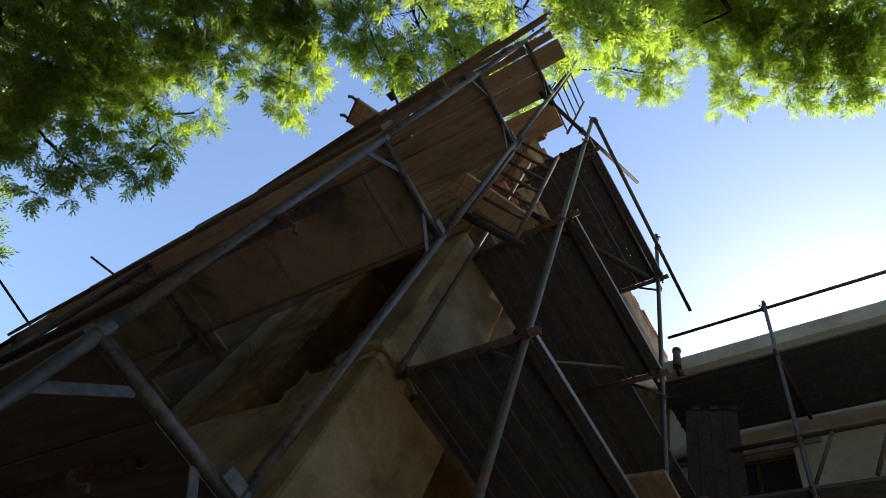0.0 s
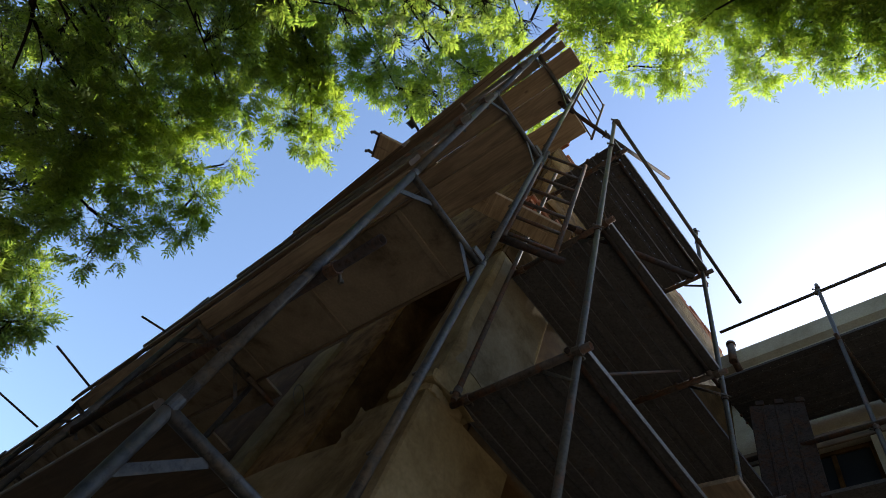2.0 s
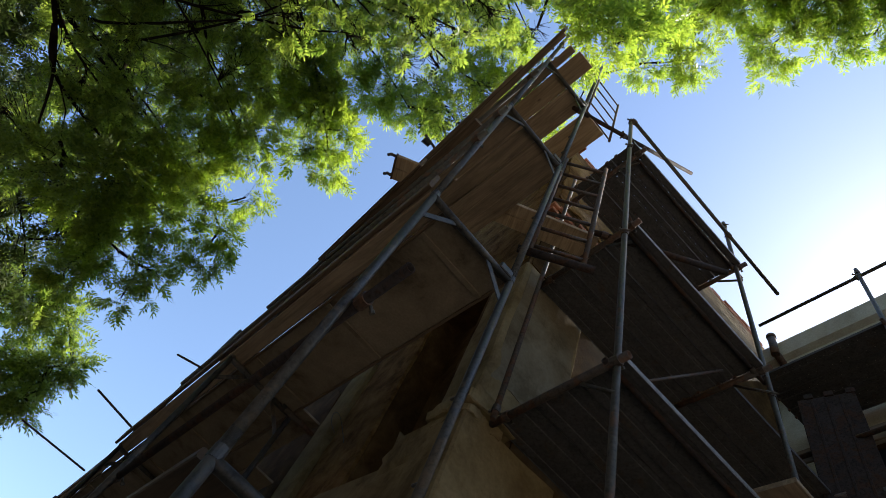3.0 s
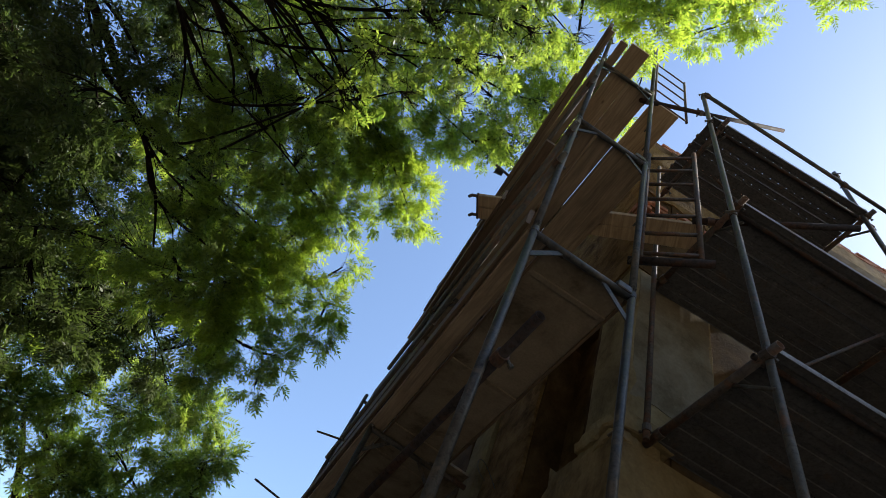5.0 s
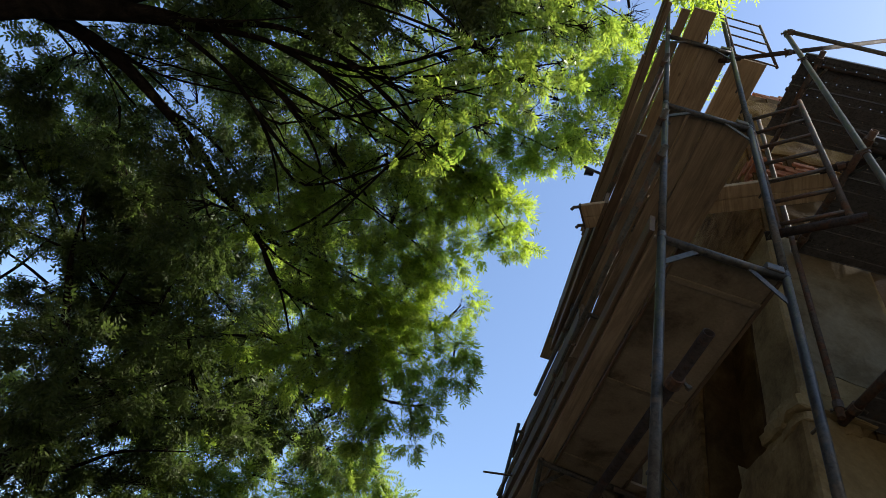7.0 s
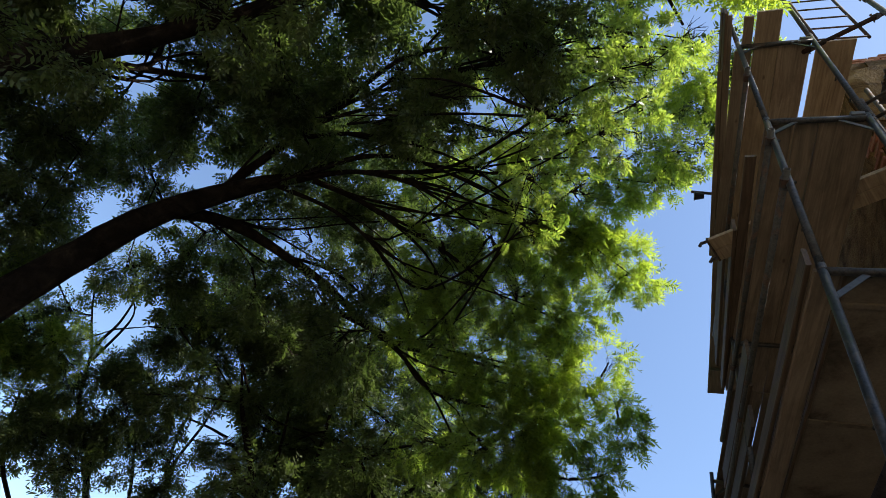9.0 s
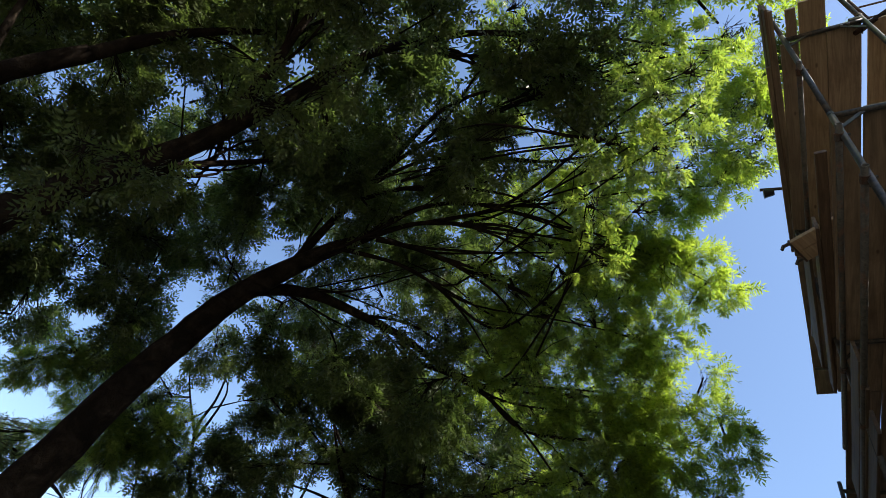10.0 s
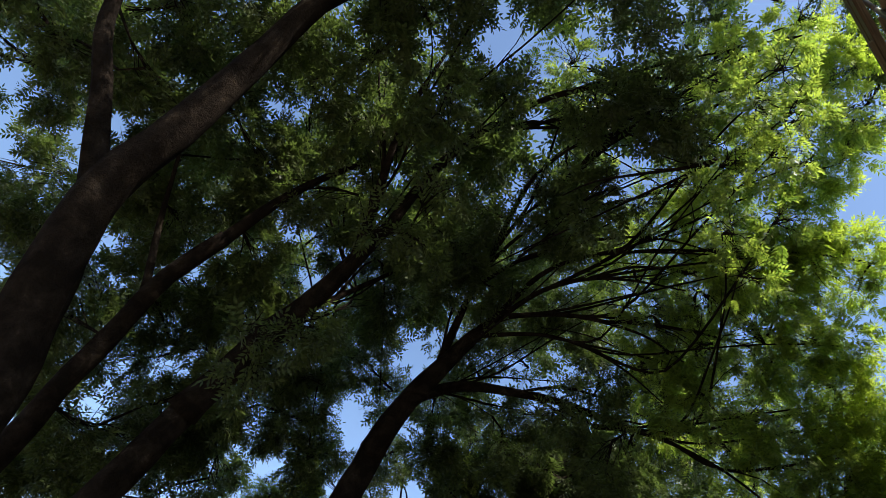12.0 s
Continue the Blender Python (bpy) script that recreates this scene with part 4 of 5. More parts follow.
def tree(label, trunk, limbs, lobes, per_m2, leaf, seed, size=1.0, r_trunk=(0.4, 0.25), twig_step=0.5, fans=(), shade=(), inner=(), loose=0.75, inner_m2=470, mid=(), mid_m2=420):
    rng = np.random.default_rng(seed)
    rnd = random.Random(seed)
    e = empty("tree")
    nodes = []
    bm = bmesh.new()
    nodes += limb_mesh(bm, trunk, *r_trunk, seg=14, wob=0.08)
    part("trunk", bm, M_BARK, e, smooth=True)
    for pts, r0, r1 in limbs:
        bm = bmesh.new()
        nodes += limb_mesh(bm, pts, r0, r1, wob=0.10)
        part("limb", bm, M_BARK, e, smooth=True)
    stems = [Vector(n) for n in nodes]
    shoots = []
    for x, y, z, r in fans:
        c = Vector((x, y, z))
        able = [n for n in stems if n.z > 7.0 and 1.3 < (n - c).length < 4.6 and n.z < c.z + 0.6]
        if not able:
            continue
        def bend(o):
            # how far a bough from this node would have to turn away from its limb
            i = stems.index(o)
            along = (stems[min(i + 1, len(stems) - 1)] - stems[max(i - 1, 0)]).normalized()
            return along.angle((c - o).normalized(), 1.5) + 0.06 * (c - o).length + rnd.uniform(0.0, 0.35)

        o = min(able, key=bend)
        i = stems.index(o)
        along = (stems[min(i + 1, len(stems) - 1)] - stems[max(i - 1, 0)]).normalized()
        far = (c - o).length
        side = Vector((rnd.uniform(-1, 1), rnd.uniform(-1, 1), rnd.uniform(0.0, 1.0))) * 0.07 * far
        path = [o, o + along * 0.28 * far + side, o.lerp(c, 0.66) + along * 0.10 * far + side, c]
        bm = bmesh.new()
        thick = rnd.uniform(0.022, 0.042)
        own = limb_mesh(bm, path, thick, 0.008, seg=6, wob=0.12)
        part("bough", bm, M_BARK, e, smooth=True)
        nodes += own
        # side shoots that leave it at narrow angles
        for j in range(3, len(own) - 5, 2):
            way = (own[j + 1] - own[j]).normalized()
            turn = Vector((rnd.gauss(0, 1), rnd.gauss(0, 1), rnd.gauss(0, 0.7)))
            turn = (turn - way * turn.dot(way)).normalized()
            long = rnd.uniform(0.4, 0.85)
            mid_way = own[j] + (way + turn * 0.35).normalized() * long * 0.5
            end = mid_way + (way + turn * rnd.uniform(0.5, 0.9)).normalized() * long * 0.5
            shoots += [(tuple(own[j]), tuple(mid_way), thick * 0.42), (tuple(mid_way), tuple(end), thick * 0.28)]
            nodes.append(end)
    me, tips, rng = leaves_mesh("crown", lobes, per_m2, rng, size, loose, 0.5 if leaf == M_LEAF_SHADE else 1.0, 4 if leaf == M_LEAF_SHADE else 5)
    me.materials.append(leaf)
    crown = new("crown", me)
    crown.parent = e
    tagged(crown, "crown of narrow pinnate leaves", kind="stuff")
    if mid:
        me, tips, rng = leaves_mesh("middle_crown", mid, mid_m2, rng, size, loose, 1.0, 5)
        me.materials.append(M_LEAF_HALF_LIT)
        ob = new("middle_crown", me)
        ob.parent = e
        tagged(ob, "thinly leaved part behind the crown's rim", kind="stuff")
    # Inner leaves take the dark tone, which puts crown shade into their colour.
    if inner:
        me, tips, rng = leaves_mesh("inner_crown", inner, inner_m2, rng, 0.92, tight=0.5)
        me.materials.append(M_LEAF_SHADE)
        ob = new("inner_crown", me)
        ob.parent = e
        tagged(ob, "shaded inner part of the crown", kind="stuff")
    # Added leaf layer, mostly out of view, that keeps sun off the inner crown.
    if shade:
        me, tips, rng = leaves_mesh("crown_shade_layer", shade, 420, rng, 1.4, tight=0.6)
        me.materials.append(M_LEAF_SHADE)
        upper = new("crown_shade_layer", me)
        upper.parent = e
        tagged(upper, "added upper leaf layer that shades the crown below", kind="stuff")
    pieces = shoots
    # the branchwork grows outwards: each clump hangs on the nearest wood that is already there
    wood_at = np.array([tuple(n) for n in nodes])
    clumps = [(Vector(q[:3]), q[3], 0.55 if leaf == M_LEAF_LIT and n < len(lobes) else 1.0) for n, q in enumerate(list(lobes) + list(mid) + list(inner))]
    centres = np.array([tuple(c) for c, r, fine in clumps])

    def reach(points):
        gap = centres[:, None] - points[None]
        return np.linalg.norm(gap, axis=2) + 0.5 * np.maximum(0, -gap[:, :, 2])

    d0 = reach(wood_at)
    best, best_d = wood_at[d0.argmin(1)], d0.min(1)
    left = np.ones(len(clumps), bool)
    while left.any():
        n = int(np.where(left, best_d, 1e9).argmin())
        left[n] = False
        c, r, fine = clumps[n]
        near = Vector(best[n])
        # a branch from the limb to the lobe, bent, then a fan of twigs
        prev, rad = near, 0.02 + 0.012 * r
        steps = max(2, int((c - near).length / twig_step))
        hubs, way_in = [], [near]
        for i in range(1, steps + 1):
            t = i / steps
            q = near.lerp(c, t) + Vector((rnd.uniform(-1, 1), rnd.uniform(-1, 1), rnd.uniform(-0.5, 1.2))) * 0.12 * min(1, (c - near).length)
            pieces.append((tuple(prev), tuple(q), rad))
            prev, rad = q, rad * 0.9
            way_in.append(q)
            if t > 0.45:
                hubs.append(q)
        grown = np.array([tuple(q) for q in hubs])
        d1 = reach(grown)
        closer = d1.min(1) < best_d
        best[closer], best_d[closer] = grown[d1.argmin(1)][closer], d1.min(1)[closer]
        ahead = (c - near).normalized() if (c - near).length > 0.05 else Vector((1, 0, 0))
        for i in range(int((8 + 12 * r) * fine)):
            d = (ahead * rnd.uniform(0.2, 1.3) + Vector((rnd.gauss(0, 1), rnd.gauss(0, 1), rnd.gauss(0, 0.9))) * 0.62).normalized()
            k = rnd.randrange(len(way_in) // 2, len(way_in))
            h = way_in[k - 1].lerp(way_in[k], rnd.random())
            end = c + d * r * rnd.uniform(0.3, 0.72)
            far = (end - h).length
            one = h + (ahead + d * 0.4).normalized() * far * 0.36 + Vector((rnd.uniform(-1, 1), rnd.uniform(-1, 1), rnd.uniform(-0.3, 1))) * 0.05
            two = one.lerp(end, 0.52) + Vector((rnd.uniform(-1, 1), rnd.uniform(-1, 1), rnd.uniform(-0.2, 1))) * 0.06
            pieces += [(tuple(h), tuple(one), 0.010 * fine), (tuple(one), tuple(two), 0.008 * fine), (tuple(two), tuple(end), 0.006 * fine)]
            for j in range(2):
                a = two.lerp(end, rnd.uniform(0.0, 0.9))
                b = a + (d + Vector((rnd.gauss(0, 1), rnd.gauss(0, 1), rnd.gauss(0, 0.8))) * 0.7).normalized() * 0.16
                pieces.append((tuple(a), tuple(b), 0.005 * fine))
    me = twigs_mesh("branchwork", pieces)
    me.materials.append(M_BARK)
    tw = new("branchwork", me)
    tw.parent = e
    tagged(tw, "thin dark twigs", kind="stuff")
    return tagged(e, label, "tree", "trees of the yard")


def canopy(seed, x_range, y_range, step, mid, keep=0.92):
    """Lobes of a leaf canopy over a stretch of the plan, in a jittered grid, at uneven heights."""
    rnd = random.Random(seed)
    out = []
    x = x_range[0]
    while x < x_range[1]:
        y = y_range[0]
        while y < y_range[1]:
            px, py = x + rnd.uniform(-0.5, 0.5) * step, y + rnd.uniform(-0.5, 0.5) * step
            if rnd.random() < keep:
                far = max(0.0, math.hypot(px + 1, py + 2) - 8.0)
                z = mid + 1.6 * noise.noise((px * 0.35, py * 0.35, seed)) + rnd.uniform(-0.7, 0.9) - 0.10 * far
                out.append((px, py, z, rnd.uniform(0.62, 0.95)))
            y += step
        x += step
    return out


def spread(lobes, gap):
    """Drop lobes that sit almost in one another."""
    out = []
    for a in lobes:
        if all(math.dist(a[:3], b[:3]) > gap for b in out):
            out.append(a)
    return out


def inward(lobes, seed, step=1.1):
    """A second row of lobes behind the first, away from the house and a little higher."""
    rnd = random.Random(seed)
    return [(x - step + rnd.uniform(-0.3, 0.3), y - 0.2 + rnd.uniform(-0.4, 0.4), z + rnd.uniform(0.1, 0.9), rnd.uniform(0.6, 0.85)) for x, y, z, r in lobes]


RIM_OUT = [
    (-0.3, 1.7, 11.0, 0.48), (-0.3, 2.3, 10.6, 0.39), (-0.8, 2.6, 10.2, 0.42), (-1.3, 2.6, 10.0, 0.44), (-0.4, 1.2, 11.2, 0.5),
    (-1.2, 3.4, 9.4, 0.42), (-0.9, 3.8, 9.1, 0.33), (-1.4, 3.9, 9.0, 0.39), (-1.7, 3.3, 9.3, 0.44), (-1.3, 4.5, 8.0, 0.27),
    (-1.8, 4.1, 8.2, 0.35), (-2.2, 4.0, 8.4, 0.43), (-1.2, 4.8, 7.5, 0.36), (-1.1, 5.1, 7.2, 0.33), (-1.8, 4.7, 7.6, 0.45),
    (-2.2, 4.5, 7.8, 0.46),
]
RIM_IN = [
    (-1.8, 5.0, 7.1, 0.47), (-1.3, 5.4, 6.6, 0.34), (-1.3, 5.6, 6.2, 0.21), (-1.8, 5.4, 6.5, 0.46), (-2.0, 5.6, 6.1, 0.43),
    (-2.4, 5.3, 6.5, 0.5), (-2.8, 4.1, 8.4, 0.47), (-2.3, 3.5, 9.0, 0.44), (-2.5, 4.7, 7.5, 0.48), (-2.4, 5.0, 7.0, 0.51),
    (-2.2, 3.1, 9.5, 0.46), (-1.7, 2.9, 9.6, 0.41),
]
WHORLS = [
    (-1.8, 1.5, 8.0, 0.35), (-2.3, 1.2, 7.8, 0.35), (-1.5, 1.0, 8.6, 0.41), (-1.1, 0.8, 9.0, 0.44), (-1.0, 0.4, 9.4, 0.4),
    (-1.4, 0.4, 8.9, 0.4), (-2.0, 0.7, 8.4, 0.39), (-0.5, 0.4, 10.4, 0.48), (-2.4, 1.8, 7.7, 0.35), (-1.3, 1.6, 9.1, 0.39),
]
RIGHT_EDGE = [
    (0.4, -0.5, 10.0, 0.35), (0.7, -0.8, 10.5, 0.4), (1.8, -0.9, 12.9, 0.39), (1.3, -1.3, 13.0, 0.55), (1.6, -1.9, 13.5, 0.61),
    (2.4, -2.1, 13.3, 0.48), (2.8, -1.8, 13.3, 0.25), (2.4, -2.8, 13.3, 0.58), (3.0, -2.8, 13.1, 0.31), (2.6, -3.4, 13.2, 0.56),
    (3.3, -3.3, 13.0, 0.3), (2.8, -3.8, 13.1, 0.55), (3.4, -3.7, 12.9, 0.28), (0.5, -1.1, 11.6, 0.48), (1.1, -1.8, 13.5, 0.61),
    (1.6, -2.5, 13.5, 0.59), (2.0, -3.4, 13.3, 0.56), (0.0, -0.5, 10.0, 0.34),
]
RIGHT_BACK = [
    (0.3, -1.7, 13.6, 0.7), (0.8, -2.5, 13.6, 0.68), (1.2, -3.2, 13.5, 0.65), (1.6, -3.8, 13.3, 0.63), (-0.1, -0.9, 12.6, 0.66),
    (-0.5, -0.2, 12.0, 0.65), (2.3, -4.2, 13.1, 0.62), (0.9, 0.7, 12.8, 0.32), (1.3, 1.8, 13.5, 0.36), (1.4, -0.2, 12.9, 0.29),
]
HANGING = [
    (-6.6, -1.2, 6.1, 0.36), (-6.7, -1.7, 5.7, 0.3), (-6.2, -1.2, 7.1, 0.4), (-5.8, -1.2, 7.7, 0.35), (-5.0, -1.0, 8.2, 0.36),
    (-6.2, -1.7, 6.8, 0.37), (-6.9, -1.4, 5.4, 0.25), (-5.7, -0.6, 7.9, 0.37), (-6.6, -1.7, 9.3, 0.6), (-7.2, -2.1, 8.7, 0.5), (-5.9, -1.5, 9.9, 0.6),
]
BEHIND = [
    (-6.5, 0.7, 11.1, 0.59), (-4.5, 1.1, 11.5, 0.58), (-6.5, 1.9, 10.9, 0.62), (-4.4, 2.2, 11.1, 0.59), (-6.2, 3.0, 10.2, 0.62),
    (-4.2, 3.5, 10.0, 0.58), (-5.8, 4.1, 9.5, 0.61), (-3.7, 4.0, 9.3, 0.5), (-1.3, 0.2, 11.6, 0.44), (-2.4, -0.3, 11.8, 0.52),
    (-1.1, -0.5, 11.8, 0.52),
]
FAR_LIT = [
    (-6.2, 10.2, 6.4, 0.61), (-5.4, 9.8, 6.8, 0.56), (-5.2, 10.7, 6.2, 0.62), (-4.4, 10.2, 6.7, 0.57), (-3.4, 10.3, 7.0, 0.58),
    (-2.7, 9.7, 7.4, 0.52), (-2.2, 9.7, 7.7, 0.47), (-1.5, 10.0, 7.2, 0.35), (-5.3, 10.9, 5.5, 0.65), (-4.2, 11.1, 6.0, 0.68),
    (-3.1, 10.7, 6.3, 0.62), (-2.2, 10.6, 6.9, 0.65), (-1.6, 10.1, 6.9, 0.46), (-7.0, 9.7, 6.7, 0.5), (-5.9, 10.5, 5.9, 0.55),
    (-3.6, 9.5, 7.5, 0.4), (-4.5, 9.9, 7.3, 0.46),
    (-2.8, 10.5, 5.4, 0.62), (-1.9, 10.5, 5.9, 0.58), (-1.4, 10.0, 6.2, 0.42), (-3.4, 10.4, 5.5, 0.5),
]
# Leaf lobes added towards the sun, behind the scaffold, to shade the near rim.
OVERHEAD_SHADE = [(0.5, 2.0, 11.9, 0.5), (0.3, 2.5, 11.8, 0.5), (-0.1, 2.7, 11.5, 0.45), (-0.6, 2.7, 11.3, 0.45), (0.4, 1.4, 12.2, 0.5), (0.0, 1.9, 11.8, 0.5)]
FAN_MIDDLE = [
    ([(-6.35, 1.78, 9.07), (-5.51, 1.71, 9.52), (-4.73, 1.8, 9.64), (-3.88, 2.12, 9.58), (-2.88, 2.58, 9.37)], 0.06, 0.012),
    ([(-6.27, 1.84, 9.09), (-5.49, 1.87, 9.32), (-4.72, 2.08, 9.36), (-4.05, 2.39, 9.23), (-3.4, 2.76, 8.98)], 0.055, 0.012),
    ([(-6.23, 1.91, 9.08), (-5.44, 2.31, 9.1), (-4.85, 2.65, 8.94), (-4.27, 3.07, 8.67), (-3.87, 3.46, 8.26)], 0.055, 0.012),
    ([(-6.72, 1.83, 8.76), (-5.87, 2.32, 8.81), (-5.29, 2.71, 8.65), (-4.75, 3.12, 8.24), (-4.31, 3.54, 7.69)], 0.045, 0.01),
    ([(-7.5, 1.63, 8.02), (-6.87, 1.39, 9.29), (-6.14, 1.11, 9.92), (-5.21, 0.57, 10.27), (-4.52, 0.3, 10.32), (-3.61, 0.23, 10.23), (-2.69, 0.41, 9.87)], 0.085, 0.012),
    ([(-6.14, 1.11, 9.92), (-5.35, 0.84, 10.11), (-4.42, 0.76, 10.22), (-3.22, 0.69, 10.08)], 0.045, 0.01),
]
FAN_UPPER = [
    ([(-6.33, 1.19, 9.76), (-5.29, 1.08, 10.05), (-4.09, 1.26, 10.03), (-3.04, 1.47, 9.81)], 0.04, 0.01),
    ([(-6.61, 1.31, 9.52), (-5.52, 1.41, 9.78), (-4.32, 1.69, 9.75), (-3.38, 2.07, 9.53), (-2.65, 2.51, 9.1)], 0.045, 0.01),
    ([(-6.47, -0.87, 8.66), (-5.55, -0.91, 9.89), (-4.87, -0.83, 10.32), (-3.99, -0.69, 10.43), (-3.05, -0.41, 10.33), (-2.24, -0.07, 10.09), (-1.92, 0.04, 9.89)], 0.1, 0.02),
    ([(-4.87, -0.83, 10.32), (-4.11, -0.39, 10.22), (-3.34, -0.0, 10.05), (-2.55, 0.16, 9.76)], 0.035, 0.008),
    ([(-3.05, -0.41, 10.33), (-2.64, 0.06, 9.88), (-2.24, 0.49, 9.39), (-2.02, 0.9, 8.93)], 0.03, 0.008),
    ([(-5.69, 3.82, 7.89), (-4.77, 4.21, 7.65), (-4.04, 4.57, 7.18), (-3.51, 4.83, 6.59)], 0.05, 0.012),
]
FAR_DARK = [
    (-11.7, 4.8, 5.9, 0.6), (-11.2, 5.5, 5.8, 0.72), (-11.0, 5.4, 6.4, 0.62), (-10.5, 5.7, 7.0, 0.77), (-10.5, 6.1, 6.2, 0.8),
    (-10.5, 5.2, 7.7, 0.51), (-10.1, 6.4, 6.6, 0.41), (-11.7, 5.2, 5.3, 0.53), (-9.8, 5.2, 8.6, 0.81), (-9.0, 5.7, 9.1, 0.96),
    (-8.1, 6.6, 8.9, 0.96), (-8.5, 6.4, 8.7, 0.7), (-7.6, 7.4, 8.4, 0.76), (-8.5, 7.5, 7.1, 0.51), (-7.8, 7.8, 7.6, 0.62),
    (-10.0, 4.8, 8.8, 0.69), (-9.4, 4.9, 9.4, 0.7), (-10.2, 5.1, 8.2, 0.55), (-11.4, 4.9, 6.4, 0.5), (-11.0, 5.2, 6.9, 0.52),
    (-9.5, 5.8, 8.3, 0.47), (-8.1, 6.0, 9.7, 0.78), (-7.3, 6.8, 9.3, 0.78), (-12.1, 4.7, 5.0, 0.41),
    (-11.8, 3.9, 6.7, 0.64), (-13.1, 0.1, 7.2, 0.65), (-12.8, 0.6, 7.6, 0.58), (-13.1, -0.7, 7.6, 0.65), (-11.5, 3.9, 7.4, 0.54), (-13.3, 0.9, 6.2, 0.32), (-13.0, 2.7, 5.3, 0.42),
    (-11.7, 1.4, 8.1, 0.5), (-11.2, 1.9, 8.5, 0.45), (-10.8, 1.7, 9.2, 0.47), (-11.6, 2.3, 7.6, 0.38), (-11.1, 5.0, 5.5, 0.53), (-10.6, 5.8, 5.3, 0.52),
    (-10.2, 5.6, 6.4, 0.55), (-9.6, 5.8, 7.3, 0.55), (-9.4, 6.6, 6.1, 0.61), (-11.6, 3.9, 6.1, 0.37), (-8.7, 6.8, 6.9, 0.41),
]
FAR_GREEN = [
    (-11.1, 3.9, 6.5, 0.62), (-11.4, 3.7, 6.0, 0.5), (-10.9, 4.1, 6.8, 0.39), (-11.6, 3.7, 5.7, 0.4), (-11.4, 3.4, 6.5, 0.34),
    (-10.9, 4.3, 6.4, 0.43), (-11.8, 2.3, 6.8, 0.37), (-11.9, 1.9, 6.8, 0.41), (-9.3, 4.8, 8.4, 0.31), (-8.1, 6.8, 7.3, 0.33),
    (-10.5, 9.8, 6.8, 0.45), (-10.2, 10.2, 6.3, 0.47), (-9.8, 10.6, 6.0, 0.42), (-9.7, 10.9, 5.6, 0.41),
    (-12.3, 1.8, 6.6, 0.56), (-12.5, 1.7, 6.2, 0.38), (-12.0, 2.5, 6.6, 0.5), (-11.6, 2.9, 7.0, 0.54), (-11.8, 3.1, 6.3, 0.6), (-12.8, 1.9, 5.0, 0.44), (-12.2, 3.0, 5.7, 0.38),
]
FAR_STEMS = [
    ([(-10.6, 6.6, 5.1), (-10.8, 6.1, 5.7), (-11.1, 5.4, 6.2), (-11.2, 4.7, 7.1), (-11.0, 4.5, 7.8), (-10.8, 4.2, 8.3), (-10.6, 3.9, 8.8)], 0.075, 0.012),
    ([(-11.2, 4.7, 7.1), (-11.3, 4.0, 7.7), (-11.3, 3.6, 8.1)], 0.03, 0.008),
    ([(-11.2, 4.8, 7.0), (-10.9, 4.6, 7.8), (-10.8, 4.4, 8.1), (-10.9, 4.1, 8.3)], 0.035, 0.008),
    ([(-9.7, 7.3, 5.6), (-9.8, 6.9, 6.3), (-9.8, 6.6, 6.8), (-9.7, 6.3, 7.4), (-9.7, 5.8, 8.1), (-9.7, 5.6, 8.4)], 0.055, 0.01),
    ([(-9.7, 7.1, 6.0), (-9.7, 6.9, 6.4), (-9.5, 6.7, 7.2), (-9.3, 6.4, 7.7), (-9.1, 6.4, 8.0)], 0.055, 0.01),
    ([(-11.4, 5.8, 4.6), (-11.7, 5.1, 5.3), (-11.8, 4.7, 5.9), (-11.7, 4.3, 6.6)], 0.05, 0.01),
    ([(-10.1, 7.0, 5.4), (-10.3, 6.4, 6.2), (-10.4, 5.9, 6.9), (-10.5, 5.2, 7.7)], 0.045, 0.01),
]
LOW_DARK = [
    (-8.3, 7.0, 6.6, 0.57), (-8.1, 6.7, 7.3, 0.51), (-7.4, 7.2, 7.3, 0.63), (-7.6, 7.6, 6.4, 0.71), (-7.4, 8.1, 5.7, 0.69),
    (-6.8, 8.2, 6.3, 0.73), (-7.6, 8.1, 5.2, 0.57), (-7.0, 8.6, 4.9, 0.57), (-6.5, 8.7, 5.5, 0.71), (-5.8, 8.9, 6.0, 0.59),
    (-6.6, 7.9, 7.1, 0.64), (-6.6, 7.4, 7.9, 0.57), (-5.7, 8.0, 7.9, 0.67), (-5.0, 8.5, 7.6, 0.6), (-5.8, 8.5, 6.8, 0.53),
    (-5.8, 9.1, 5.4, 0.52), (-6.5, 9.0, 4.8, 0.58), (-7.4, 8.5, 4.5, 0.57), (-8.1, 8.0, 4.4, 0.56), (-7.1, 6.8, 8.2, 0.51),
    (-4.6, 7.2, 7.7, 0.56), (-3.8, 7.7, 7.4, 0.59), (-3.7, 7.3, 8.0, 0.55), (-3.0, 7.8, 7.6, 0.54), (-3.7, 8.1, 6.8, 0.47), (-2.8, 7.4, 8.2, 0.44), (-4.4, 8.0, 6.5, 0.41), (-2.9, 8.2, 6.9, 0.38),
]
